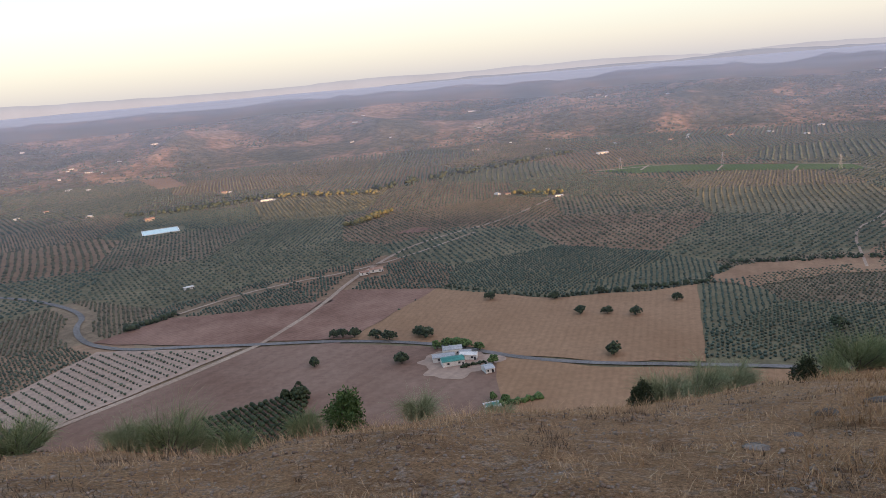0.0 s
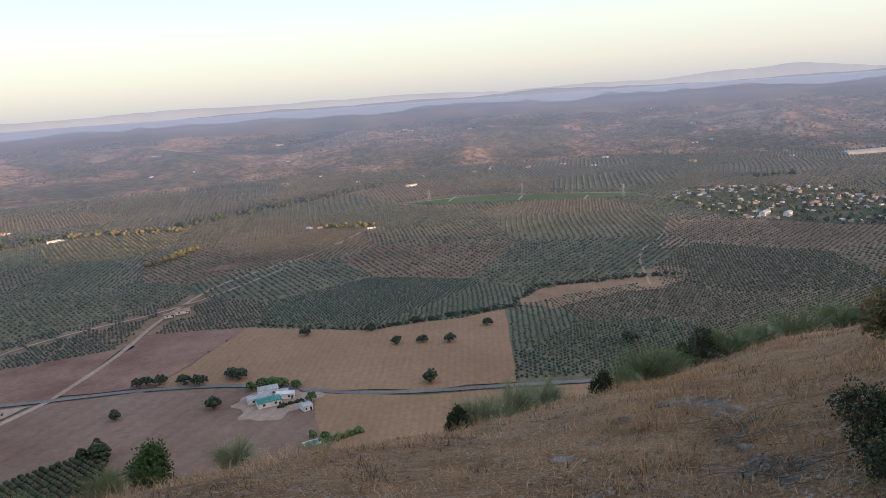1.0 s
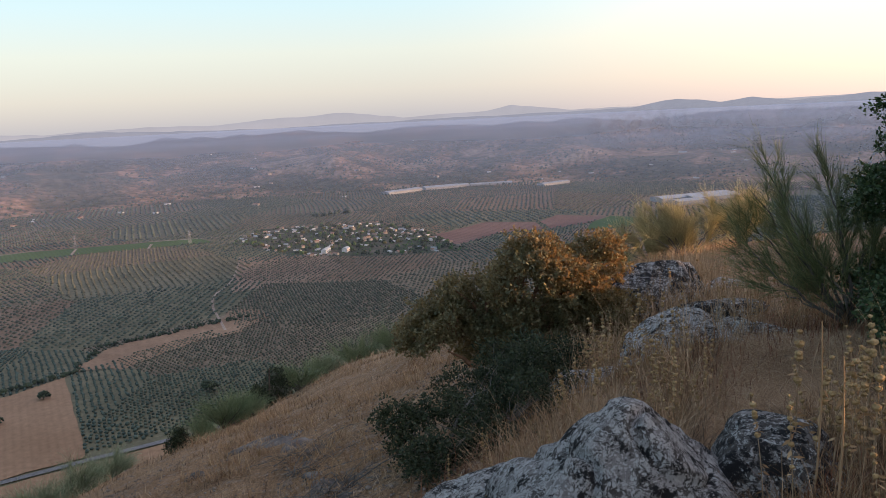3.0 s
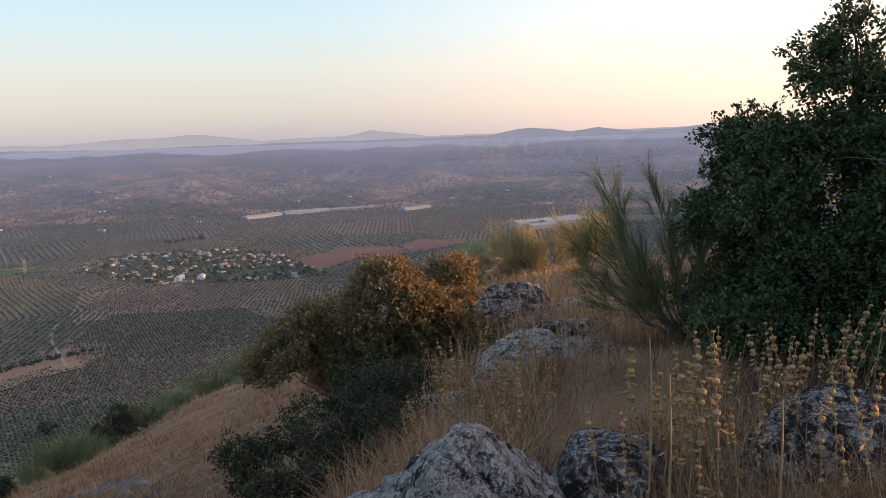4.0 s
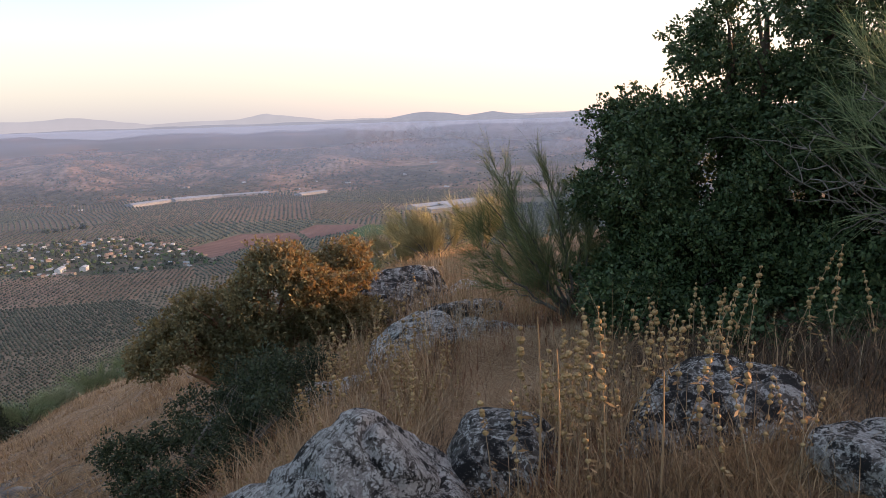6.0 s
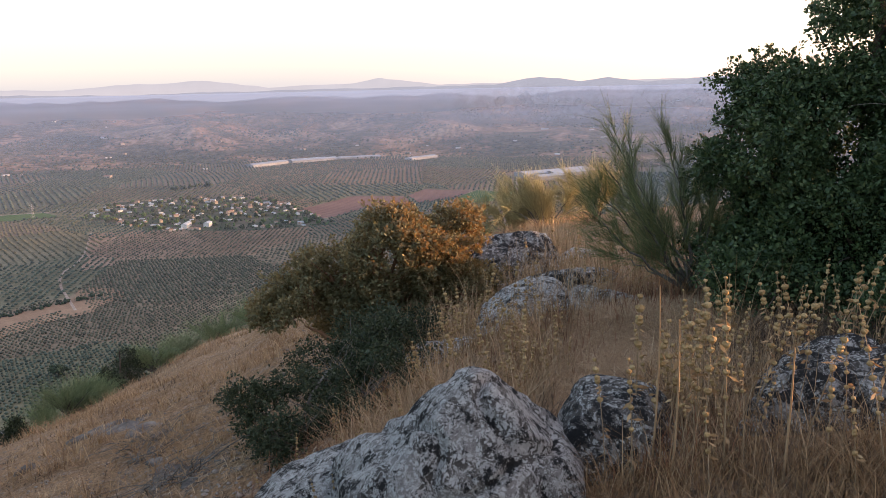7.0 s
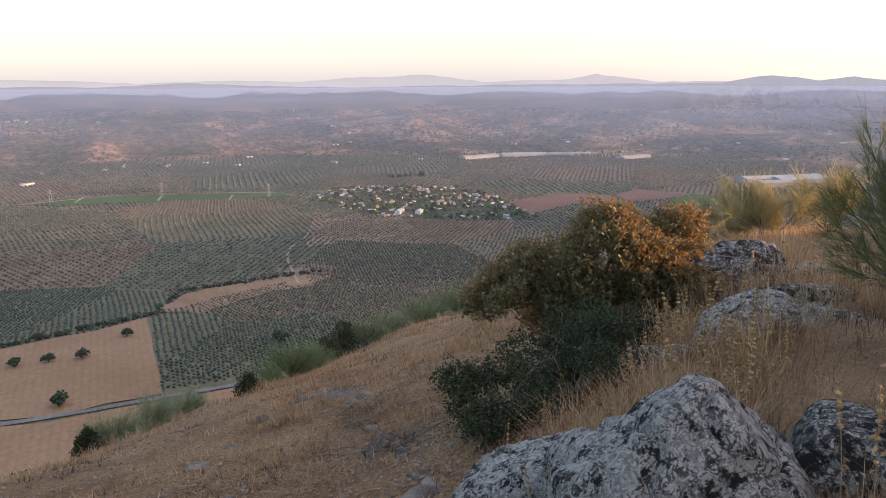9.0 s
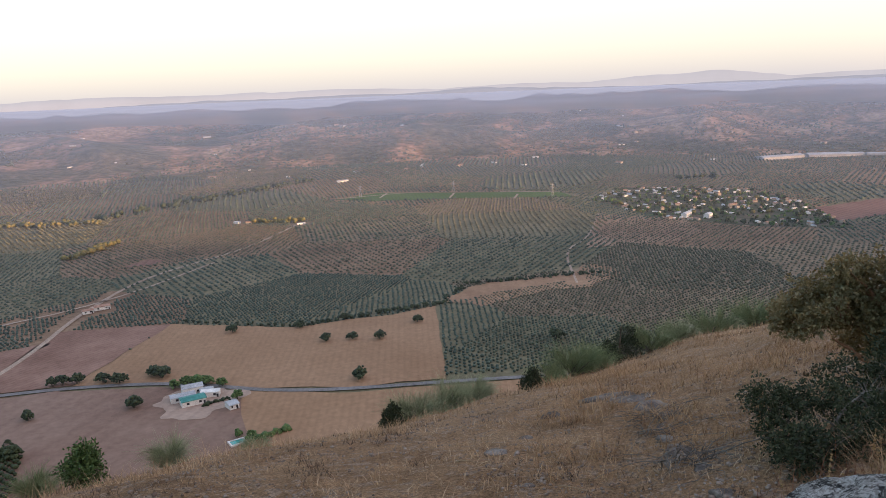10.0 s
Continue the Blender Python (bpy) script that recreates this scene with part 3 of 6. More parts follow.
def clumps(name, pts, radius, mat, parent, bv, bf, squash=0.85, jitter=0.28, label=""):
    """Many small uneven crowns in one mesh, one at each of pts."""
    n, k = len(pts), len(bv)
    rad = np.asarray(radius) * np.ones(n) * RNG.uniform(0.75, 1.2, n)
    v = bv[None] * (1 + RNG.uniform(-jitter, jitter, (n, k, 1)))
    ang = RNG.uniform(0, 6.28, n)
    c, s = np.cos(ang)[:, None], np.sin(ang)[:, None]
    v = np.stack([v[..., 0] * c - v[..., 1] * s, v[..., 0] * s + v[..., 1] * c, v[..., 2] * squash], -1) * rad[:, None, None]
    v = v + np.asarray(pts)[:, None, :] + np.stack([rad * 0, rad * 0, rad * 0.75], -1)[:, None, :]
    f = bf[None] + (np.arange(n) * k)[:, None, None]
    return big_mesh(name, v.reshape(-1, 3), f.reshape(-1, bf.shape[1]), mat, parent, label, smooth=False, kind="stuff")


def clip_cell(seed, seeds, box):
    poly = box
    for o in seeds:
        if o is seed or (o[0] - seed[0]) ** 2 + (o[1] - seed[1]) ** 2 > 900 ** 2:
            continue
        mx, my = (o[0] + seed[0]) / 2, (o[1] + seed[1]) / 2
        nx, ny = o[0] - seed[0], o[1] - seed[1]
        out = []
        for (x1, y1), (x2, y2) in zip(poly, poly[1:] + poly[:1]):
            d1, d2 = (x1 - mx) * nx + (y1 - my) * ny, (x2 - mx) * nx + (y2 - my) * ny
            if d1 <= 0:
                out.append((x1, y1))
            if d1 * d2 < 0:
                t = d1 / (d1 - d2)
                out.append((x1 + t * (x2 - x1), y1 + t * (y2 - y1)))
        poly = out
        if len(poly) < 3:
            return []
    return poly


grove_rng = np.random.default_rng(21)
seeds = []
while len(seeds) < 120:
    az, r = math.radians(grove_rng.uniform(-84, 46)), grove_rng.uniform(330, 2150)
    p = (-math.sin(az) * r, math.cos(az) * r)
    if all((p[0] - q[0]) ** 2 + (p[1] - q[1]) ** 2 > (70 + 0.07 * r) ** 2 for q in seeds):
        seeds.append(p)
OUTER = [(-math.sin(math.radians(q)) * 1990, math.cos(math.radians(q)) * 1990) for q in range(48, -90, -6)] + [(280, 25), (-200, 240)]
OUTER = OUTER[::-1]


def clear_of_strips(x, y, margin):
    ok = np.ones(len(x), bool)
    for p, w in STRIPS:
        for q in p[::1]:
            ok &= (x - q[0]) ** 2 + (y - q[1]) ** 2 > (w / 2 + margin) ** 2
    return ok


CLEARINGS = [(-442, 1080, 36), (-95, 736, 18), (1290, 1392, 45), (1340, 1385, 35), (1400, 1362, 45), (1440, 1340, 40), (1512, 1285, 50), (1470, 1310, 35), (1572, 1127, 45), (1395, 690, 80), (1420, 640, 80), (1450, 600, 70), (1340, 640, 50), (1500, 640, 50), (1560, 520, 50), (-456, 1452, 18), (-337, 1300, 18), (61, 1168, 16), (149, 1106, 16), (305, 1590, 16)]
for i, s in enumerate(seeds):
    cell = clip_cell(s, seeds, OUTER)
    if len(cell) < 3:
        continue
    r = math.hypot(*s)
    soil = SOILS[0] if r < 800 and s[0] > 300 else SOILS[1] if r < 760 and s[0] > -60 else SOILS[(0, 2, 2, 1)[i % 4]] if s[0] < 250 and r > 1050 else SOILS[(i * 7 + i // 3) % 3]
    grove = mesh_object("olive_grove", [(x, y, VALLEY + 0.25) for x, y in cell], [list(range(len(cell)))], soil)
    if grove.data.polygons[0].normal.z < 0:
        grove.data.flip_normals()
    tagged(grove, "grey-green olive grove planted in straight rows", "olive grove", "olive groves in the valley", kind="structure")
    gap = grove_rng.uniform(4.1, 5.0) if r < 800 else grove_rng.uniform(6.8, 9.0) if r < 1300 else grove_rng.uniform(9, 12)
    gap2 = gap * grove_rng.uniform(0.75, 1.0)
    ang = grove_rng.uniform(0, 3.14)
    cx, cy = np.array(cell).mean(0)
    half = max(math.hypot(x - cx, y - cy) for x, y in cell)
    u, w = np.meshgrid(np.arange(-half, half, gap), np.arange(-half, half, gap2))
    u, w = u.ravel(), w.ravel()
    wob = 3.0 * np.sin(w / 60 + i)
    u = u + wob
    px = cx + u * math.cos(ang) - w * math.sin(ang) + grove_rng.normal(0, 0.35, len(u))
    py = cy + u * math.sin(ang) + w * math.cos(ang) + grove_rng.normal(0, 0.35, len(u))
    keep = inside(px, py, cell) & (np.hypot(px, py) > 380)
    for poly in FIELDS + [VILLAGE]:
        keep &= ~inside(px, py, poly)
    keep &= grove_rng.random(len(px)) > 0.02
    for ox, oy, orad in CLEARINGS:
        keep &= (px - ox) ** 2 + (py - oy) ** 2 > orad ** 2
    px, py = px[keep], py[keep]
    keep = clear_of_strips(px, py, 10 if r < 800 else 3)
    px, py = px[keep], py[keep]
    if len(px):
        near_cell = r < 800
        clumps("olive_trees", np.stack([px, py, px * 0 + VALLEY + 0.2], -1), 0.31 * gap2, OLIVES[2 if near_cell and s[0] > 300 else (i * 5 + i // 4) % 4], grove, ICO_V if near_cell else OCT_V, ICO_F if near_cell else OCT_F)

# young trees in the pale field
u, w = np.meshgrid(np.arange(-200, 200, 6.6), np.arange(-200, 200, 4.8))
u, w = u.ravel(), w.ravel()
px, py = -250 + u * math.cos(0.85) - w * math.sin(0.85), 490 + u * math.sin(0.85) + w * math.cos(0.85)
keep = inside(px, py, [(-292, 548), (-182, 534), (-262, 418), (-325, 442)])
clumps("young_olive_trees", np.stack([px[keep], py[keep], px[keep] * 0 + VALLEY + 0.9], -1), 1.0, OLIVE, bpy.data.objects["field.003"], ICO_V, ICO_F)

# scrub and trees scattered over the far hills
hr = np.sqrt(RNG.uniform(1950 ** 2, 4300 ** 2, 34000))
ha = np.radians(RNG.uniform(-80, 42, 34000))
hx, hy = -np.sin(ha) * hr, np.cos(ha) * hr
keep = vnoise(hx, hy, 260, 31) + 0.5 * vnoise(hx, hy, 90, 32) > -0.15
hx, hy = hx[keep], hy[keep]
clumps("hillside_trees", np.stack([hx, hy, height(hx, hy, False)], -1), 4.2, OLIVE, ground, OCT_V, OCT_F)

# ======================= valley things =======================
def box_bm(w, d, h, z0=0.0):
    bm = bmesh.new()
    bmesh.ops.create_cube(bm, size=1.0)
    for v in bm.verts:
        v.co = Vector((v.co.x * w, v.co.y * d, z0 + (v.co.z + 0.5) * h))
    return bm


def gable_bm(w, d, h, rise, eave=0.4):
    """A gabled roof slab with its ridge along x, thick at the eaves."""
    x, y, t = w / 2 + eave, d / 2 + eave, 0.25
    bm = bmesh.new()
    prof = [(-y, h - 0.1), (0, h + rise), (y, h - 0.1), (y, h - 0.1 + t), (0, h + rise + t), (-y, h - 0.1 + t)]
    a0 = [bm.verts.new((-x, p, q)) for p, q in prof]
    b0 = [bm.verts.new((x, p, q)) for p, q in prof]
    n = len(prof)
    for i in range(n):
        bm.faces.new((a0[i], b0[i], b0[(i + 1) % n], a0[(i + 1) % n]))
    bm.faces.new((a0[0], a0[5], a0[4], a0[1]))
    bm.faces.new((a0[1], a0[4], a0[3], a0[2]))
    bm.faces.new((b0[0], b0[1], b0[4], b0[5]))
    bm.faces.new((b0[1], b0[2], b0[3], b0[4]))
    bmesh.ops.recalc_face_normals(bm, faces=bm.faces)
    return bm


def walls_bm(w, d, h, rise):
    """Walls with their gable ends."""
    bm = bmesh.new()
    prof = [(-d / 2, 0), (d / 2, 0), (d / 2, h), (0, h + rise), (-d / 2, h)]
    a0 = [bm.verts.new((-w / 2, p, q)) for p, q in prof]
    b0 = [bm.verts.new((w / 2, p, q)) for p, q in prof]
    bm.faces.new(a0)
    bm.faces.new(b0[::-1])
    for i in range(5):
        bm.faces.new((a0[i], a0[(i + 1) % 5], b0[(i + 1) % 5], b0[i]))
    bmesh.ops.recalc_face_normals(bm, faces=bm.faces)
    return bm


def house(name, m, w, d, h, rise, wall_mat, roof_mat, label, group="", openings=2):
    ob = empty(name, m, label, "house" if "shed" not in name and "hall" not in name else "building", group)
    if rise > 0:
        part("wall", walls_bm(w, d, h, rise), wall_mat, ob)
        part("roof", gable_bm(w, d, h, rise), roof_mat, ob)
    else:
        part("wall", box_bm(w, d, h), wall_mat, ob)
        part("roof", box_bm(w + 0.3, d + 0.3, 0.35, h), roof_mat, ob)
    for i in range(openings):
        bm = box_bm(min(1.6, w / 6), 0.16, 1.4, h * 0.35)
        bmesh.ops.translate(bm, verts=bm.verts, vec=(w * ((i + 0.5) / openings - 0.5), -d / 2, 0))
        part("window", bm, DARK_OPENING, ob)
    if openings:
        bm = box_bm(1.2, 0.18, 2.1, 0.0)
        bmesh.ops.translate(bm, verts=bm.verts, vec=(w * 0.5 - 1.2, -d / 2, 0))
        part("door", bm, DARK_OPENING, ob)
    return ob


V0 = VALLEY + 0.9
FARM = [
    ("farmhouse", -13, 491, 13, 7, 5.0, 1.6, 8, WALL_WHITE, ROOF_METAL, "white farmhouse with a grey gabled roof"),
    ("farm_wing", -19, 482, 15, 7, 3.4, 1.2, 8, WALL_WHITE, ROOF_METAL, "low white farm wing with a pale roof"),
    ("farm_shed", -13, 474, 15, 9, 3.6, 0.9, 12, WALL_WHITE, ROOF_GREEN, "open farm shed under a green sheet roof"),
    ("farm_annex", -2, 482, 12, 6, 3.2, 0.0, -10, WALL_WHITE, WALL_WHITE, "flat-roofed white annex of the farm"),
    ("farm_store", -4, 488, 8, 5, 3.0, 1.0, -8, WALL_WHITE, ROOF_METAL, "small white farm store with a grey roof"),
    ("garden_shed", 10, 457, 6, 8, 3.0, 0.9, 20, WALL_WHITE, ROOF_METAL, "small white shed with a grey roof apart from the farm"),
]
for nm, x, y, w, d, h, rise, rot, wm, rm, lab in FARM:
    house(nm, pose(x, y, V0, 0, 0, rot), w, d, h, rise, wm, rm, lab)
house("field_hut", pose(-90, 740, V0, 0, 0, 15), 14, 7, 3.2, 1.2, WALL_WHITE, ROOF_TILE, "white hut with a clay tile roof beside the track")
house("field_hut", pose(-101, 731, V0, 0, 0, 15), 9, 6, 3.0, 1.0, WALL_WHITE, ROOF_TILE, "small white hut with a clay roof beside the track")
ya = np.linspace(0, 6.283, 61)[:-1]
yr = 1 + 0.16 * np.sin(3 * ya + 1) + 0.09 * np.sin(7 * ya) + 0.05 * np.sin(13 * ya + 2)
yard = mesh_object("farmyard", [(-9 + 27 * q * math.cos(w_), 474 + 23 * q * math.sin(w_), V0 + 0.05) for q, w_ in zip(yr, ya)], [range(60)], BRIGHT_SOIL)
tagged(yard, "pale trodden farmyard round the white buildings", "yard", kind="structure")


def basin(m, w, d, label, rim_mat, water):
    ob = empty("pool", m, label, "pool")
    bm = bmesh.new()
    o = [(-w / 2, -d / 2), (w / 2, -d / 2), (w / 2, d / 2), (-w / 2, d / 2)]
    k = 1 - 2.0 / w, 1 - 2.0 / d
    lo = [bm.verts.new((x, y, 0)) for x, y in o]
    hi = [bm.verts.new((x, y, 0.9)) for x, y in o]
    ih_ = [bm.verts.new((x * k[0], y * k[1], 0.9)) for x, y in o]
    il = [bm.verts.new((x * k[0], y * k[1], 0.1)) for x, y in o]
    for ra, rb in ((lo, hi), (hi, ih_), (ih_, il)):
        for i in range(4):
            bm.faces.new((ra[i], ra[(i + 1) % 4], rb[(i + 1) % 4], rb[i]))
    part("rim", bm, rim_mat, ob)
    part("water", box_bm(w * k[0], d * k[1], 0.3, 0.3), water, ob)
    return ob


POOL_WATER = material("pool_water", 0.1, 0.5)
POOL_WATER[3].inputs["Base Color"].default_value = (0.05, 0.25, 0.22, 1)
basin(pose(10, 405, V0, 0, 0, 15), 10, 7, "small green pool with a white rim", WALL_WHITE, POOL_WATER[0])
basin(pose(-442, 1080, VALLEY + 0.6, 0, 0, 25), 52, 42, "white-rimmed irrigation reservoir among olive groves", WALL_WHITE, POND)


def oak(m, radius, label, mat=OAK, group="", name="oak_tree", tall=0.85, trunk_h=0.35, n=130, seed=0):
    rng = np.random.default_rng(seed + 100)
    ob = empty(name, m, label, "tree", group)
    bm = bmesh.new()
    segs = 7
    prev = None
    for zz, rr in ((0, 0.13), (0.25, 0.09), (0.6, 0.07), (0.95, 0.03)):
        ring = [bm.verts.new((math.cos(i * 6.283 / segs) * rr * radius + 0.05 * radius * zz, math.sin(i * 6.283 / segs) * rr * radius, zz * radius)) for i in range(segs)]
        if prev:
            for i in range(segs):
                bm.faces.new((prev[i], prev[(i + 1) % segs], ring[(i + 1) % segs], ring[i]))
        prev = ring
    part("trunk", bm, BARK, ob)
    d = rng.normal(size=(n, 3))
    d /= np.linalg.norm(d, axis=1)[:, None]
    d[:, 2] = np.abs(d[:, 2]) * 1.1 - 0.25
    rad = radius * rng.uniform(0.4, 0.92, (n, 1)) * (1 + 0.25 * np.sin(d[:, :1] * 4 + seed))
    c = d * rad * np.array([1, 1, tall]) + np.array([0, 0, radius * (trunk_h + 0.35)])
    bv = ICO_V[None] * (1 + rng.uniform(-0.4, 0.4, (n, 12, 1))) * (radius * rng.uniform(0.2, 0.36, (n, 1, 1)) * (46 / n) ** 0.42)
    f = ICO_F[None] + (np.arange(n) * 12)[:, None, None]
    big_mesh("crown", (bv + c[:, None]).reshape(-1, 3), f.reshape(-1, 3), mat, ob)
    return ob


OAKS = [(20, 613, 5), (73, 601, 4.5), (112, 607, 4), (87, 558, 4.6), (107, 553, 4.2), (127, 545, 4.8), (166, 573, 4.4), (94, 469, 6), (-109, 488, 4.6), (-114, 457, 2), (-48, 482, 5.6), (-71, 537, 5.2), (-60, 531, 5.2), (-97, 545, 5), (-88, 543, 5), (-104, 545, 4.4), (-33, 530, 6.2), (-38, 537, 5), (-108, 435, 6), (250, 486, 6), (-118, 437, 4)]
for i, (x, y, r) in enumerate(OAKS):
    oak(pose(x, y, V0, 0, 0, i * 47), r, "dark round holm oak standing alone in a bare field" if i < 11 else "dark holm oak beside the road", seed=i, group="holm oaks in the fields")
GREEN_TREE = foliage("green_tree_leaves", (0.03, 0.06, 0.016), (0.07, 0.11, 0.035))
for i, (x, y, r) in enumerate([(-24, 505, 4.2), (-16, 507, 4.6), (-9, 505, 5), (-4, 503, 4.6), (6, 496, 4), (14, 469, 4), (11, 413, 3), (18, 409, 3)]):
    oak(pose(x, y, V0, 0, 0, i * 61), r, "green leafy tree beside the white farm", GREEN_TREE, "trees round the farm", "garden_tree", 0.95, seed=40 + i)


def tree_row(name, a0, b0, n, radius, mat, label, wobble=3.0, z=None):
    t = np.linspace(0, 1, n) + RNG.uniform(-0.3 / n, 0.3 / n, n)
    x = a0[0] + (b0[0] - a0[0]) * t + RNG.normal(0, wobble, n)
    y = a0[1] + (b0[1] - a0[1]) * t + RNG.normal(0, wobble, n)
    pts = np.repeat(np.stack([x, y, x * 0 + VALLEY + 0.5], -1), 5, axis=0)
    pts = pts + RNG.normal(0, radius * 0.5, pts.shape) * np.array([1, 1, 0.6]) + np.array([0, 0, radius * 0.2])
    ob = clumps(name, pts, radius * 0.7, mat, None, ICO_V, ICO_F, 0.95, 0.4)
    return tagged(ob, label, "trees", kind="stuff")


tree_row("hedge", (75, 604), (118, 609), 10, 1.8, OAK, "dark hedge along the top of the stubble field", 1.0)
tree_row("hedge", (118, 609), (200, 615), 16, 2.4, OAK, "dark hedge along the top of the stubble field", 1.2)
tree_row("hedge", (205, 618), (245, 668), 10, 2.0, OAK, "dark hedge between fields", 2)
tree_row("hedge", (250, 668), (380, 650), 26, 2.2, OAK, "scrubby hedge above the bare strip", 2)
tree_row("hedge", (-290, 600), (-262, 640), 14, 3.0, OAK, "dark hedge beside the road", 2)
tree_row("hedge", (-20, 664), (70, 607), 18, 1.5, OAK, "low hedge on the field's edge", 1)
tree_row("hedge", (-6, 467), (8, 472), 8, 1.4, OAK, "clipped dark hedge round the farm", 0.5)
tree_row("hedge", (14, 405), (40, 410), 12, 2.0, GREEN_TREE, "green hedge beside the pool", 1)
tree_row("poplar_row", (-150, 1000), (-102, 1079), 16, 4.5, POPLAR, "row of yellowing poplars", 2)
tree_row("riverside_trees", (-470, 1265), (-316, 1335), 26, 5.0, OAK, "line of trees along the stream", 5)
tree_row("riverside_trees", (-316, 1335), (-147, 1280), 22, 5.0, POPLAR, "yellow-green trees along the stream", 6)
tree_row("riverside_trees", (-147, 1330), (250, 1640), 40, 6.0, OAK, "line of trees along the stream", 6)
tree_row("riverside_trees", (85, 1160), (150, 1120), 14, 4.0, POPLAR, "yellowing trees beside a farmstead", 4)
tree_row("riverside_trees", (890, 1215), (960, 1200), 8, 5.0, OAK, "dark trees on a rise behind the village", 5)
tree_row("riverside_trees", (-560, 1240), (-470, 1265), 16, 4.5, OAK, "line of trees along the stream", 5)
# dark little grove under the hill
u, w = np.meshgrid(np.arange(-60, 60, 3.7), np.arange(-60, 60, 3.4))
px, py = -125 + u.ravel() * 0.8 - w.ravel() * 0.6, 408 + u.ravel() * 0.6 + w.ravel() * 0.8
keep = inside(px, py, [(-165, 414), (-121, 440), (-103, 441), (-100, 380), (-135, 350)])
tagged(clumps("olive_grove", np.stack([px[keep], py[keep], px[keep] * 0 + V0], -1), 1.5, OAK, None, ICO_V, ICO_F), "dark dense little olive grove at the hill's foot", "olive grove", kind="stuff")

# the village
vr = np.random.default_rng(5)
protos = []
for w, d, h, rise, wm, rm, lab in ((11, 8, 4.5, 1.5, WALL_CREAM, ROOF_TILE, "pale village house with a clay tile roof"), (9, 7, 5.5, 1.4, WALL_CREAM, ROOF_TILE, "cream village house with a clay tile roof"), (14, 8, 3.6, 0.0, WALL_WHITE, WALL_WHITE, "flat-roofed white village house"), (17, 7, 3.4, 1.0, WALL_WHITE, ROOF_METAL, "long white village house with a grey roof")):
    protos.append((w, d, h, rise, wm, rm, lab))
made = {}
spots = []
while len(spots) < 165:
    p = vr.uniform((600, 690), (910, 1190))
    if inside(p[:1], p[1:], VILLAGE)[0] and all((p[0] - q[0]) ** 2 + (p[1] - q[1]) ** 2 > 8.5 ** 2 for q in spots):
        dens = 0.5 + 0.9 * vnoise(p[0], p[1], 45, 9)
        if vr.random() < dens:
            spots.append(p)
for i, (x, y) in enumerate(spots):
    k = vr.integers(0, 4)
    sc = vr.uniform(0.52, 0.85)
    m = pose(x, y, VALLEY + 0.3, 0, 0, vr.choice([20, 65, 110, 155]) + vr.normal(0, 8)) @ Matrix.Diagonal((sc, sc, sc, 1))
    if k in made:
        copy_thing(made[k], m)
    else:
        made[k] = house("village_house", m, *protos[k], "houses of the village", 2)
for i, (x, y, rot) in enumerate(((652, 873, 35), (672, 852, 35))):
    house("village_hall", pose(x, y, VALLEY + 0.3, 0, 0, rot), 22 - 7 * i, 8, 5.0, 1.3, WALL_WHITE, ROOF_METAL, "large white building at the village edge")
spots_t = [p for p in vr.uniform((600, 690), (910, 1190), (1600, 2)) if inside(p[:1], p[1:], VILLAGE)[0] and min((p[0] - q[0]) ** 2 + (p[1] - q[1]) ** 2 for q in spots) > 5 ** 2][:190]
TOWN_TREES = [oak(pose(x, y, VALLEY + 0.3), 3.2, lab, mt, "trees of the village", "village_tree", 1.1, seed=70 + i, n=40) for i, ((x, y), mt, lab) in enumerate(zip(spots_t[:3], (OAK, GREEN_TREE, POPLAR), ("dark garden tree between village houses", "green garden tree between village houses", "yellowing garden tree between village houses")))]
for i, (x, y) in enumerate(spots_t[3:]):
    sc = vr.uniform(0.65, 1.3)
    copy_thing(TOWN_TREES[0 if vr.random() < 0.6 else (1 if vr.random() < 0.7 else 2)], pose(x, y, VALLEY + 0.3, 0, 0, vr.uniform(0, 360)) @ Matrix.Diagonal((sc, sc, sc, 1)))
vg = mesh_object("village_ground", [(x, y, VALLEY + 0.28) for x, y in VILLAGE], [range(len(VILLAGE))], two_scale("garden_earth", (0.035, 0.045, 0.022), (0.07, 0.066, 0.042), (0.15, 0.11, 0.08), 0.03, 0.3))
tagged(vg, "trodden earth and gardens between the village houses", "ground", kind="structure")
sv = vr.uniform((600, 690), (910, 1190), (1500, 2))
sv = sv[inside(sv[:, 0], sv[:, 1], VILLAGE)]
sv = sv[np.min((sv[:, None, 0] - np.array(spots)[None, :, 0]) ** 2 + (sv[:, None, 1] - np.array(spots)[None, :, 1]) ** 2, axis=1) > 5.0 ** 2]
for k, (mt, lab) in enumerate(((OAK, "dark garden shrubs between village houses"), (GREEN_TREE, "green garden shrubs between village houses"))):
    sh = sv[k::2]
    tagged(clumps("garden_shrubs", np.stack([sh[:, 0], sh[:, 1], sh[:, 0] * 0 + VALLEY + 0.3], -1), 1.5, mt, None, ICO_V, ICO_F, 0.9, 0.4), lab, "shrubs", kind="stuff")

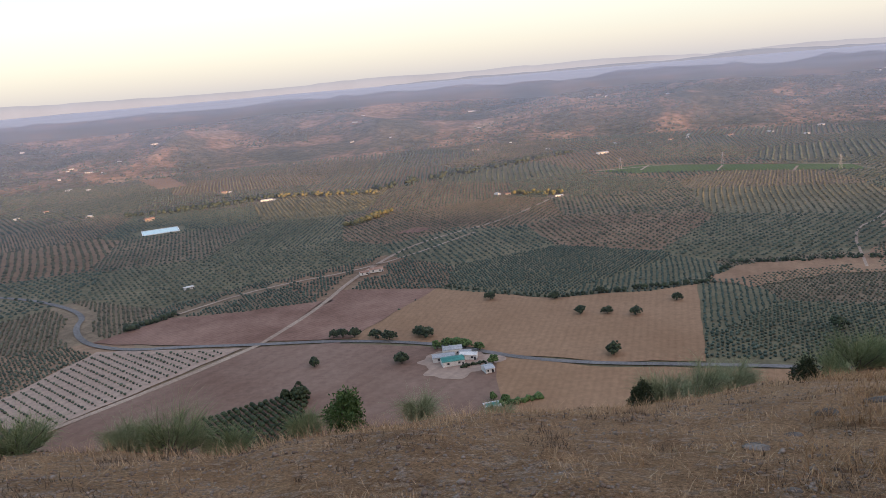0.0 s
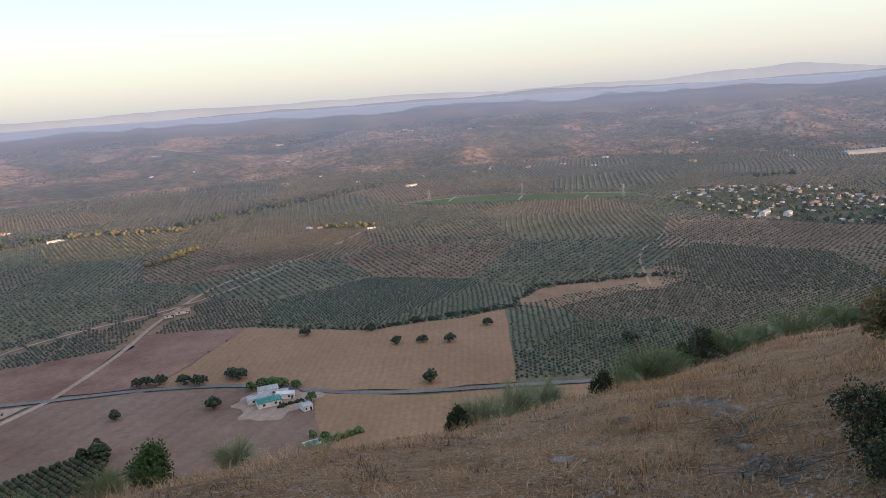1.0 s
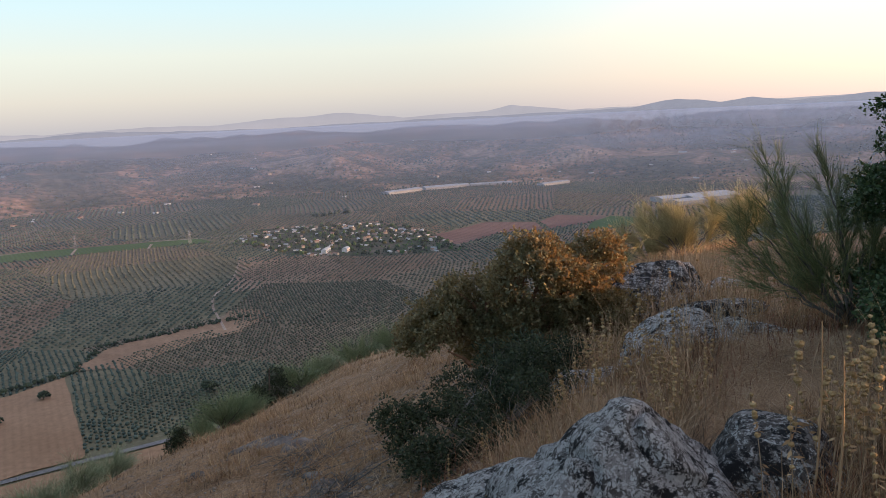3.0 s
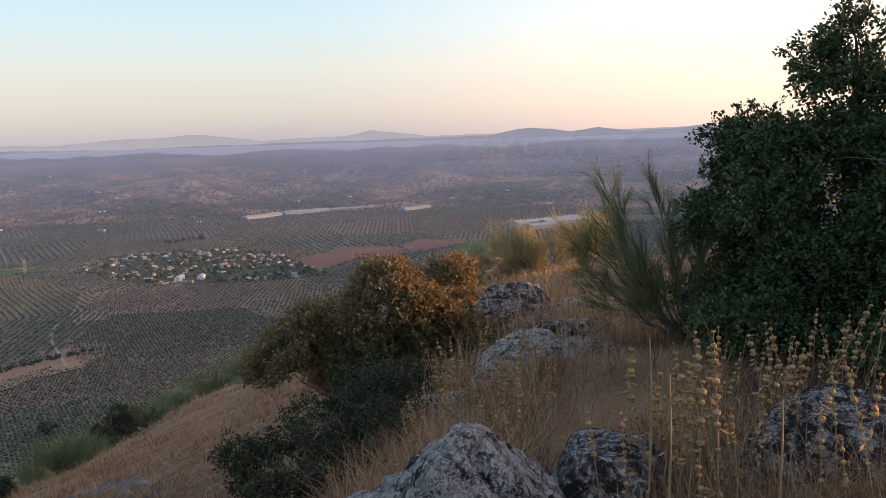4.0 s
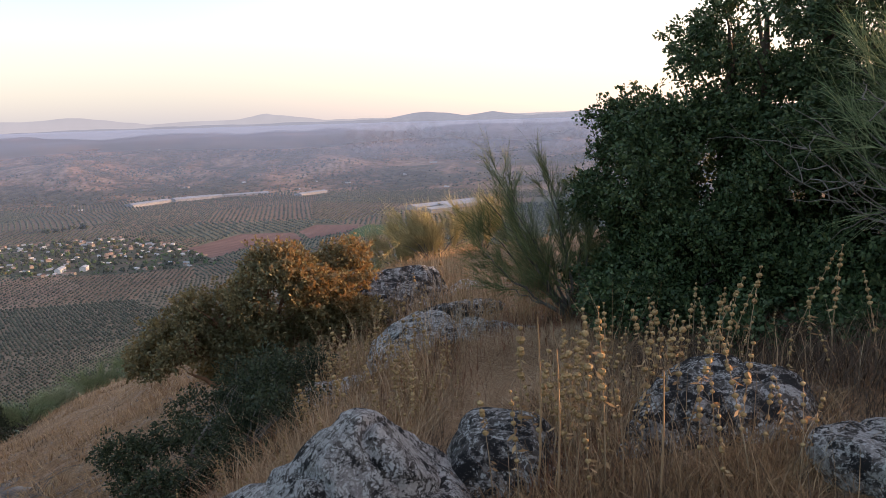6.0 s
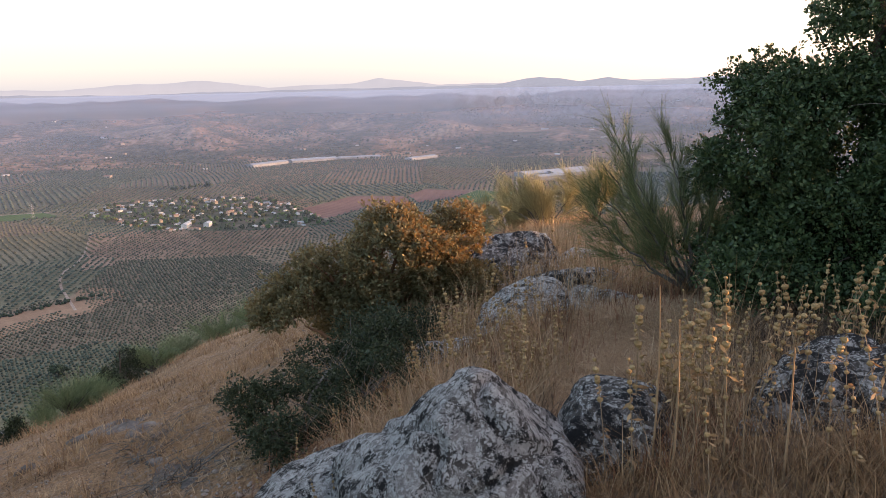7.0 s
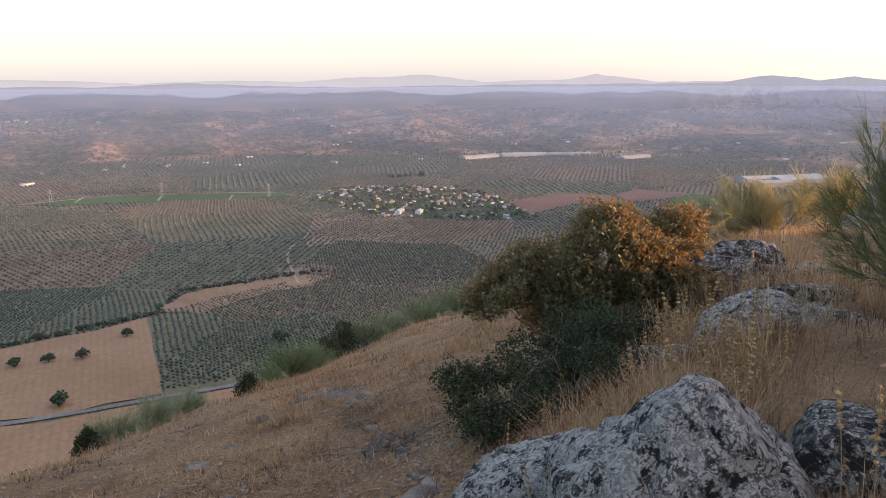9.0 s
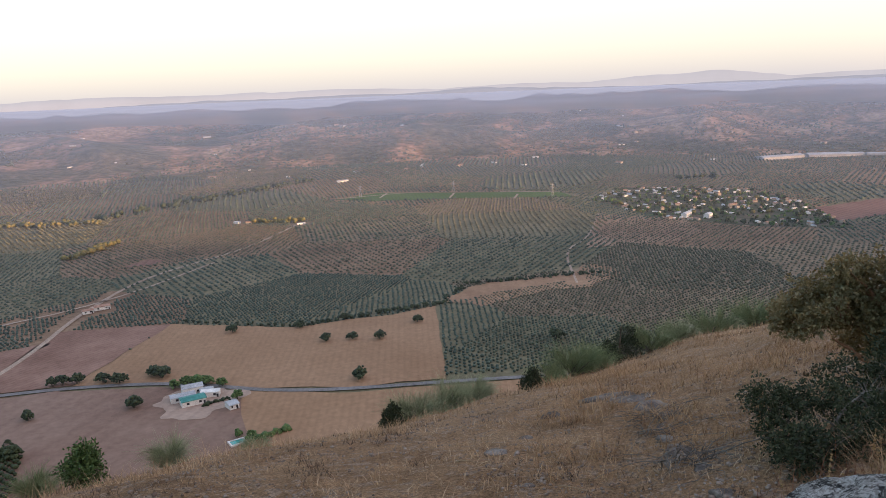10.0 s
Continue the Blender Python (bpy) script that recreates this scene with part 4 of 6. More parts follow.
# farmsteads scattered over the plain and the hills
FARMSTEADS = [(-456, 1452), (-448, 1462), (-337, 1300), (-325, 1306), (-773, 1380), (-797, 1322), (-935, 2088), (-644, 1283), (-501, 1187), (-251, 1733), (305, 1590), (562, 1815), (635, 1738), (217, 1763), (107, 1842), (61, 1168), (77, 1154), (149, 1106), (375, 1763), (439, 1704), (888, 1770), (-281, 732), (309, 1589), (544, 1777), (622, 1720), (761, 1643), (866, 1798), (1166, 1862), (1218, 1557), (1159, 1461)]
fr = np.random.default_rng(12)
extra = []
for _ in range(95):
    az, r = math.radians(fr.uniform(-78, 32)), fr.uniform(1700, 4100)
    extra.append((-math.sin(az) * r, math.cos(az) * r))
for tx, ty, n, s in ((2700, 2030, 34, 90), (1480, 2600, 14, 60), (90, 3300, 26, 70), (2290, 2060, 10, 50), (-1000, 1900, 8, 60)):
    extra += [tuple(q) for q in fr.normal((tx, ty), s, (n, 2))]
for i, (x, y) in enumerate(FARMSTEADS + extra):
    k = (0, 2, 3, 2)[i % 4]
    sc = fr.uniform(0.8, 1.5) * (1 if math.hypot(x, y) < 2300 else 1.25)
    ob = copy_thing(made[k], pose(x, y, float(height(x, y, False)) + 0.1, 0, 0, fr.uniform(0, 180)) @ Matrix.Diagonal((sc * fr.uniform(0.9, 1.8), sc, sc, 1)))
    ob.name = "farmstead"
    tagged(ob, "white farmstead among olive groves and hills", "house", "scattered farmsteads")


# pylons on the green strip
def pylon(x, y, tall):
    ob = empty("pylon", pose(x, y, VALLEY + 0.5), "grey steel lattice pylon standing in the crops", "pylon", "pylons on the plain")
    for sx, sy in ((-1, -1), (1, -1), (1, 1), (-1, 1)):
        v, f = tubes(np.array([[(sx * 2.0, sy * 2.0, 0), (sx * 0.9, sy * 0.9, tall * 0.55), (sx * 0.25, sy * 0.25, tall)]], float), np.array([[0.22, 0.18, 0.12]]), 4)
        big_mesh("leg", v, f, HALL_SHEET, ob)
    for q in (0.66, 0.78, 0.9):
        v, f = tubes(np.array([[(-4.2, 0, tall * q), (0, 0, tall * (q + 0.02)), (4.2, 0, tall * q)]], float), np.array([[0.12, 0.2, 0.12]]), 4)
        big_mesh("crossarm", v, f, HALL_SHEET, ob)
    return ob


for px_, py_ in ((455, 1290), (290, 1330), (585, 1150)):
    pylon(px_, py_, 22)


# industrial halls
def hall(x, y, length, depth, rot, label, h=5.5):
    return house("industrial_hall", pose(x, y, VALLEY + 0.3, 0, 0, rot), length, depth, h, depth * 0.08, HALL_SHEET, ROOF_METAL, label, "industrial halls on the plain", 0)


for x, y, ln, dp, rot in ((1290, 1392, 110, 34, -4), (1400, 1362, 95, 40, -25), (1440, 1340, 60, 30, -25), (1512, 1285, 110, 24, -38), (1572, 1127, 92, 26, -10)):
    hall(x, y, ln, dp, rot, "long pale industrial hall on the plain")
for x, y, ln, dp, rot in ((1395, 690, 120, 44, -28), (1425, 645, 105, 42, -28), (1340, 655, 60, 34, -28), (1470, 660, 60, 34, -28)):
    hall(x, y, ln, dp, rot, "large grey-white factory hall on the plain", 7.5)

# ======================= near: materials =======================
DRY_GRASS = foliage("dry_grass", (0.14, 0.076, 0.037), (0.33, 0.2, 0.1), 0.8, 0.25, (0.44, 0.305, 0.17))
# brown of withered tufts; under the oak it paints in the shade
WITHERED_AND_SHADE = foliage("withered_and_shade_grass", (0.035, 0.024, 0.017), (0.1, 0.066, 0.042), 0.85, 0.1)
STRAW = foliage("straw", (0.2, 0.122, 0.066), (0.41, 0.275, 0.16), 0.8, 0.2, (0.5, 0.37, 0.24))
SEED_HEAD = two_scale("dry_seed_heads", (0.17, 0.105, 0.05), (0.27, 0.18, 0.085), (0.38, 0.27, 0.14), 18.0, 160.0, 0.9, 0.002)
STALK = two_scale("dry_stalks", (0.18, 0.12, 0.07), (0.26, 0.18, 0.11), (0.32, 0.24, 0.16), 12.0, 90.0, 0.9)
TREE_LEAF = foliage("evergreen_oak_leaves", (0.018, 0.034, 0.013), (0.056, 0.086, 0.033), 0.55, 0.15, (0.1, 0.115, 0.045))
BUSH_LEAF = foliage("bush_leaves", (0.046, 0.058, 0.031), (0.15, 0.148, 0.08), 0.6, 0.26, (0.26, 0.2, 0.1), (0.36, 0.18, 0.055))
LOW_LEAF = foliage("low_scrub_leaves", (0.012, 0.019, 0.009), (0.042, 0.053, 0.024), 0.65, 0.15, (0.07, 0.07, 0.035))
BROOM = foliage("broom_stems", (0.12, 0.165, 0.075), (0.25, 0.3, 0.15), 0.8, 0.3, (0.33, 0.32, 0.16))
BROOM_GREY = foliage("grey_broom_stems", (0.16, 0.19, 0.1), (0.31, 0.34, 0.2), 0.8, 0.2)
# broom copy with the low sun's gold put into its colour
BROOM_SUNLIT = foliage("sunlit_broom_stems", (0.3, 0.26, 0.12), (0.5, 0.44, 0.24), 0.8, 0.35)
TWIG = two_scale("grey_twigs", (0.07, 0.06, 0.05), (0.13, 0.115, 0.1), (0.19, 0.17, 0.15), 6.0, 60.0, 0.9)
RED_BARK = two_scale("reddish_bark", (0.1, 0.055, 0.035), (0.18, 0.095, 0.055), (0.24, 0.14, 0.08), 6.0, 40.0, 0.9, 0.01)


# ======================= near: generators =======================
def leaf_quads(centres, out, size, rng, spread=0.9, width=0.5):
    """A folded diamond leaf at each centre, turned roughly outwards."""
    n = len(centres)
    d = out + rng.normal(0, spread, (n, 3))
    d /= np.linalg.norm(d, axis=1, keepdims=True)
    s = np.cross(d, rng.normal(size=(n, 3)))
    s /= np.linalg.norm(s, axis=1, keepdims=True)
    ln = size * rng.uniform(0.7, 1.35, (n, 1))
    v = np.stack([centres, centres + d * ln * 0.5 + s * ln * width / 2, centres + d * ln, centres + d * ln * 0.5 - s * ln * width / 2], 1)
    return v.reshape(-1, 3), np.arange(n * 4).reshape(n, 4)


def sprays(lobes, n_sprays, n_leaves, spray_r, rng, inner=0.72, hollow_low=True):
    """Leaf positions: sprays of leaves spread over the skin of several lobes (centre, radii)."""
    lobes = [(np.array(c, float), np.array(r, float)) for c, r in lobes]
    area = np.array([r.prod() ** (2 / 3) for _, r in lobes])
    cs, outs = [], []
    for (c, r), a_ in zip(lobes, area / area.sum()):
        n = int(n_sprays * a_)
        d = rng.normal(size=(n, 3))
        d /= np.linalg.norm(d, axis=1, keepdims=True)
        wob = 1 + 0.16 * np.sin(5 * d[:, 0] + 3 * d[:, 2] + c[0] * 9) + 0.13 * np.sin(9 * d[:, 1] + 7 * d[:, 2] + c[1] * 5)
        rad = rng.uniform(inner, 1.06, n) * wob
        p = c + d * r * rad[:, None]
        keep_ = np.ones(n, bool)
        for c2, r2 in lobes:
            if c2 is not c:
                keep_ &= (((p - c2) / r2) ** 2).sum(1) > inner ** 2 * 0.8
        cs.append(p[keep_])
        outs.append(d[keep_])
    cs, outs = np.concatenate(cs), np.concatenate(outs)
    k = n_leaves
    tip = outs + rng.normal(0, 0.5, outs.shape)
    tip /= np.linalg.norm(tip, axis=1, keepdims=True)
    t = rng.uniform(-1, 1, (len(cs), k, 1))
    pos = cs[:, None] + tip[:, None] * t * spray_r + rng.normal(0, spray_r * 0.22, (len(cs), k, 3))
    return pos.reshape(-1, 3), np.repeat(tip, k, axis=0), cs, tip


def branches(base, targets, rng, r0, k=7, sag=0.15):
    n = len(targets)
    t = np.linspace(0, 1, k)[None, :, None]
    base = np.broadcast_to(np.asarray(base, float), (n, 3))
    mid = base * 0.5 + targets * 0.5 + rng.normal(0, 0.12, (n, 3)) * np.linalg.norm(targets - base, axis=1, keepdims=True) + np.array([0, 0, sag])
    p = base[:, None] * (1 - t) ** 2 + 2 * mid[:, None] * t * (1 - t) + targets[:, None] * t ** 2
    p = p + rng.normal(0, 0.012, p.shape) * np.sin(t * np.pi)
    rad = r0 * (1 - 0.88 * np.linspace(0, 1, k))[None] * rng.uniform(0.7, 1.2, (n, 1))
    return p, rad


def leafy(name, loc, lobes, label, category, leaf_mat, bark, seed, n_sprays, n_leaves, leaf, spray_r, trunks, trunk_r, inner=0.72, width=0.5, open_above=99.0, clumpy=0, clump_r=0.18):
    """A leafy shrub or tree: stems, limbs, twigs and many single leaves. Lobes are relative to loc."""
    rng = np.random.default_rng(seed)
    ob = empty(name, pose(*loc), label, category)
    masses = lobes
    if clumpy:
        masses = []
        for c, r in lobes:
            for _ in range(int(clumpy * (r[0] * r[1] * r[2]) ** (2 / 3) / 0.25) + 2):
                d = rng.normal(size=3)
                d /= np.linalg.norm(d)
                q = clump_r * rng.uniform(0.65, 1.35)
                masses.append((np.array(c) + d * np.maximum(np.array(r) - q * 0.6, 0.03) * rng.uniform(0.8, 1.08), (q * 1.15, q * 1.15, q * 0.8)))
    pos, out, cs, tip = sprays(masses, n_sprays, n_leaves, spray_r, rng, inner)
    k = n_leaves
    full = (cs[:, 2] < open_above) | (vnoise(cs[:, 1] * 3 + cs[:, 0], cs[:, 2] * 3, 1.0, 5) + 0.5 * rng.uniform(-1, 1, len(cs)) > -0.31)
    cs, tip = cs[full], tip[full]
    pos, out = pos.reshape(-1, k, 3)[full].reshape(-1, 3), out.reshape(-1, k, 3)[full].reshape(-1, 3)
    v, f = leaf_quads(pos, out, leaf, rng, 0.8, width)
    big_mesh("leaf_mass", v, f, leaf_mat, ob, kind="stuff")
    lob = np.array([c for c, _ in lobes], float)
    for i in range(trunks):
        tgt = (lob[i % len(lob)] + rng.normal(0, 0.12, 3)) * np.array([0.9, 0.9, 0.62 if lob[:, 2].max() > 2 else 0.8])
        p, rad = branches((rng.normal(0, 0.1), rng.normal(0, 0.1), -0.05), tgt[None], rng, trunk_r, 9, 0.05)
        v, f = tubes(p, rad, 7)
        big_mesh("trunk", v, f, bark, ob, smooth=True)
    sel = rng.choice(len(cs), min(len(cs), 260), replace=False)
    near_lobe = lob[np.argmin(((cs[sel][:, None] - lob[None]) ** 2).sum(2), axis=1)]
    p, rad = branches(near_lobe * np.array([0.8, 0.8, 0.75]), cs[sel], rng, trunk_r * 0.3, 6, 0.0)
    v, f = tubes(p, np.maximum(rad, 0.003), 4)
    big_mesh("twig_web", v, f, bark, ob, kind="stuff")
    return ob


def broom(name, loc, spread, tall, n, label, mat, seed, lean=(0, 0), thick=0.0022, fan=1.0):
    """A broom shrub: limbs that fork into sheaves of thin upright green stems."""
    rng = np.random.default_rng(seed)
    ob = empty(name, pose(*loc), label, "shrub")
    limbs = max(6, n // 60)
    a_ = rng.uniform(0, 6.283, limbs)
    q = np.sqrt(rng.uniform(0.05, 1, limbs))
    forks = np.stack([np.cos(a_) * q * spread * 0.45 + lean[0] * 0.4, np.sin(a_) * q * spread * 0.45 + lean[1] * 0.4, tall * rng.uniform(0.06, 0.5, limbs)], -1)
    p, rad = branches((0, 0, -0.05), forks, rng, 0.012 + 0.012 * tall, 6, 0.0)
    v, f = tubes(p, rad, 5)
    big_mesh("limb_frame", v, f, TWIG, ob, kind="stuff")
    src_ = forks[rng.integers(0, limbs, n)]
    out_ = np.clip(rng.normal(0, 0.42, (n, 2)), -0.85, 0.85) * fan + src_[:, :2] / spread * 1.5 + np.array(lean) * 0.5
    dirv = np.stack([out_[:, 0], out_[:, 1], rng.uniform(0.45, 1.1, n)], -1)
    dirv /= np.linalg.norm(dirv, axis=1, keepdims=True)
    ln = tall * rng.uniform(0.2, 0.6, (n, 1))
    t = np.linspace(0, 1, 6)[None, :, None]
    side = rng.normal(0, 0.3, (n, 3)) * (0.4 + 0.6 * fan)
    path = (src_ * rng.uniform(0.35, 1.0, (n, 1)))[:, None] + dirv[:, None] * ln[:, None] * t + side[:, None] * ln[:, None] * t ** 2 - np.array([0, 0, 0.3]) * ln[:, None] * t ** 3
    radv = thick * (1 - 0.75 * np.linspace(0, 1, 6))[None] * rng.uniform(0.8, 1.3, (n, 1))
    v, f = tubes(path, radv, 3)
    big_mesh("stem_sheaf", v, f, mat, ob, kind="stuff")
    return ob


def gh(x, y):
    return float(height(x, y))


def rock(loc, planes, label, rot=0, seed=0, sub=5, rough=0.05, p=8, name="boulder"):
    """A weathered boulder: facets given as (normal, distance), rounded together, pitted by noise."""
    bm = bmesh.new()
    bmesh.ops.create_icosphere(bm, subdivisions=sub, radius=1.0)
    nrm = np.array([n for n, _ in planes], float)
    nrm /= np.linalg.norm(nrm, axis=1, keepdims=True)
    hh = np.array([h for _, h in planes])
    off = Vector((seed * 3.7, seed * 1.3, 0))
    for v in bm.verts:
        d = np.array(v.co)
        s_ = (np.maximum(nrm @ d, 0) / hh) ** p
        rr = s_.sum() ** (-1 / p)
        q = Vector(d * rr)
        k = noise.noise(q * 2.3 + off) * 1.3 + noise.noise(q * 5.5 + off) * 0.8 + noise.noise(q * 13 + off) * 0.42 + noise.noise(q * 30 + off) * 0.2
        cr = abs(noise.noise(q * 3.6 - off))
        v.co = q * (1 + rough * k - (0.10 * max(0.0, 0.16 - cr) / 0.16 if rough > 0.03 else 0))
    me = bpy.data.meshes.new(name)
    bm.to_mesh(me)
    bm.free()
    me.polygons.foreach_set("use_smooth", [True] * len(me.polygons))
    me.materials.append(STONE if name != "boulder" else DARK_SHADED_ROCK if label.startswith(("dark", "rugged")) else ROCK)
    ob = new(name, me)
    ob.matrix_basis = pose(*loc, 0, 0, rot)
    return tagged(ob, label, "rock", "lichened boulders on the hilltop")


STONE = two_scale("slope_stone", (0.05, 0.042, 0.037), (0.12, 0.1, 0.088), (0.24, 0.21, 0.185), 5.0, 45.0, 0.92, 0.02)


def lump(w, d, h, seed):
    """Facets of a plain boulder of that width, depth and height."""
    rng = np.random.default_rng(seed)
    out = [((0, 0, 1), h), ((0, 0, -1), h)]
    for _ in range(11):
        n = rng.normal(size=3)
        n /= np.linalg.norm(n)
        out.append((tuple(n), float(np.sqrt((n[0] * w) ** 2 + (n[1] * d) ** 2 + (n[2] * h) ** 2)) * rng.uniform(0.82, 1.0)))
    return out


# ======================= near: boulders =======================
VIEW = -60
rock((2.68, 1.28, -0.05), [((-0.66, -0.1, 0.75), 0.385), ((0.72, 0, 0.69), 0.44), ((0, -0.8, 0.6), 0.36), ((0, 0.9, 0.44), 0.34), ((0.1, 0, 1), 0.53), ((-1, -0.3, 0.1), 0.52), ((1, -0.2, 0), 0.5), ((0.5, -0.7, 0.35), 0.40), ((-0.5, -0.75, 0.4), 0.42), ((0, 0, -1), 0.4)], "large grey boulder crusted with pale and orange lichen", VIEW, 1, 6, 0.036, 22)
rock((2.76, 2.0, -0.38), [((-0.5, 0, 0.86), 0.26), ((0.4, 0, 0.9), 0.30), ((0, -0.8, 0.6), 0.28), ((0, 0.8, 0.5), 0.3), ((-1, 0, 0), 0.55), ((1, 0, 0), 0.6), ((0, 0, -1), 0.4), ((0, -1, 0), 0.33)], "low ridge of grey lichened rock beside the large boulder", VIEW, 2, 5, 0.06)
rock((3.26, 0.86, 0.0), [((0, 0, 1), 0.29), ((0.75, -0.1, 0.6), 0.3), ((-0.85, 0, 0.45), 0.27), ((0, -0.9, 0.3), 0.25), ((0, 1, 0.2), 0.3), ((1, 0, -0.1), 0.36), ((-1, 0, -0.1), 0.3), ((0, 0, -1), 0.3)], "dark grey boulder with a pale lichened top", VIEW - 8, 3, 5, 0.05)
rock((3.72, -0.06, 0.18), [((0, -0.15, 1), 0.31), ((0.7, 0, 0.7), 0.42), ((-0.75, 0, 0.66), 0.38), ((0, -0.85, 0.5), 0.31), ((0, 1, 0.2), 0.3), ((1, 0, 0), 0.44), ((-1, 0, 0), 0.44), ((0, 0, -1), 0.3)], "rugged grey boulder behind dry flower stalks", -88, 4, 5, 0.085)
rock((3.20, -0.72, 0.34), lump(0.36, 0.26, 0.16, 5), "pale grey rock with patches of lichen", -95, 5, 5, 0.07)
rock((3.30, -1.05, 0.46), lump(0.32, 0.26, 0.2, 15), "pale grey rock with patches of lichen", -95, 15, 4, 0.07)
rock((2.40, 1.12, -0.12), lump(0.17, 0.12, 0.1, 6), "small pale rock half sunk in dry grass", VIEW, 6, 4, 0.05)
rock((5.5, 2.45, -0.38), [((-0.5, 0, 0.86), 0.36), ((0.3, 0, 0.95), 0.4), ((0, -0.75, 0.65), 0.36), ((-1, 0, 0.2), 0.44), ((1, 0, 0), 0.4), ((0, 1, 0), 0.5), ((0, 0, -1), 0.3)], "pale sloping rock behind dry stalks", -63, 7, 5, 0.06)
rock((5.85, 1.9, -0.3), lump(0.36, 0.36, 0.24, 8), "low flat grey rock beside the path", -66, 8, 5, 0.07)
rock((4.95, 2.7, -0.6), lump(0.38, 0.3, 0.3, 18), "pale sloping rock behind dry stalks", -60, 18, 4, 0.06)
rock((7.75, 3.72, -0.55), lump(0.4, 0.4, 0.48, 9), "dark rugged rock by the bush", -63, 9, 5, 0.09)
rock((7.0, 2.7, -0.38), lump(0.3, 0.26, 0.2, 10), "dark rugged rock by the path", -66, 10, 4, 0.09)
rock((8.6, 3.3, -0.55), lump(0.4, 0.3, 0.18, 11), "grey rock beneath the broom", -66, 11, 4, 0.09)
sr = np.random.default_rng(31)
for i, (x, y, s) in enumerate(((3.45, 4.5, 0.26), (3.6, 4.8, 0.2), (2.9, 3.3, 0.2), (2.75, 3.0, 0.24), (5.2, 8.2, 0.42), (4.9, 7.4, 0.36), (4.6, 6.6, 0.42), (4.4, 6.0, 0.3), (3.8, 5.1, 0.16), (5.5, 8.0, 0.22), (3.7, 7.3, 0.28), (2.9, 6.4, 0.2), (2.3, 5.7, 0.22), (2.0, 4.4, 0.13), (-3.3, 7.2, 0.18), (4.05, 5.6, 0.16), (3.2, 3.9, 0.16))):
    rock((x, y, gh(x, y) - 0.02), lump(s * 0.6, s * 0.42, s * 0.2, 50 + i), "small weathered stone half buried in the dry slope", sr.uniform(0, 180), 50 + i, 4, 0.2, name="stone")

# ======================= near: shrubs and trees =======================
def turned(az, lobes):
    """Lobes given as (right, up, away, radii) seen along azimuth az, as lobes in the ground plan."""
    c, q = math.cos(radians(az)), math.sin(radians(az))
    return [((u * c - w * q, u * q + w * c, h), r) for u, h, w, r in lobes]


BX, BY = 5.85, 4.63
BUSH_LOBES = turned(-50, [(0.42, 0.98, 0.1, (0.55, 0.55, 0.5)), (0.55, 1.3, 0.05, (0.3, 0.3, 0.26)), (1.05, 0.98, 0.3, (0.4, 0.42, 0.42)), (1.2, 0.7, 0.25, (0.36, 0.4, 0.36)), (-0.15, 0.95, 0.0, (0.42, 0.42, 0.36)), (-0.58, 0.66, -0.05, (0.42, 0.42, 0.27)), (-0.85, 0.52, 0.05, (0.22, 0.25, 0.18)), (-0.3, 0.6, 0.25, (0.3, 0.3, 0.22)), (0.62, 0.5, 0.3, (0.5, 0.45, 0.36)), (1.1, 0.38, 0.2, (0.38, 0.4, 0.34)), (0.75, 0.12, 0.2, (0.45, 0.4, 0.3)), (0.1, 0.66, 0.15, (0.42, 0.4, 0.3)), (0.4, 0.3, 0.35, (0.42, 0.4, 0.3)), (0.3, 1.32, 0.1, (0.26, 0.26, 0.24)), (1.12, 1.28, 0.3, (0.24, 0.26, 0.22)), (0.8, 1.1, 0.1, (0.34, 0.34, 0.32)), (-0.15, 0.22, 0.5, (0.35, 0.4, 0.22))])
leafy("evergreen_bush", (BX, BY, gh(BX, BY)), BUSH_LOBES, "evergreen bush with sunlit golden-green crown and reddish stems", "bush", BUSH_LEAF, RED_BARK, 3, 10500, 13, 0.034, 0.05, 6, 0.06, 0.45, 0.55, clumpy=22, clump_r=0.15)
BX, BY = 3.8, 3.3
leafy("low_scrub", (BX, BY, gh(BX, BY)), [((0.1, 0.0, 0.2), (0.42, 0.42, 0.3)), ((-0.12, 0.42, 0.12), (0.34, 0.3, 0.24)), ((0.35, -0.35, 0.3), (0.38, 0.36, 0.3)), ((-0.25, -0.05, 0.06), (0.32, 0.32, 0.2)), ((0.6, 0.2, 0.26), (0.45, 0.45, 0.28)), ((0.75, -0.15, 0.36), (0.4, 0.4, 0.32)), ((1.15, 0.1, 0.4), (0.4, 0.4, 0.28)), ((1.2, 0.5, 0.3), (0.35, 0.35, 0.25)), ((1.5, 0.9, -0.05), (0.4, 0.4, 0.22)), ((1.7, 0.5, 0.1), (0.4, 0.4, 0.26))], "low dark green scrub below the bush", "bush", LOW_LEAF, TWIG, 4, 4600, 13, 0.024, 0.045, 5, 0.02, 0.5, 0.55, clumpy=16, clump_r=0.12)
TX, TY = 6.5, -0.28
tz = gh(TX, TY)
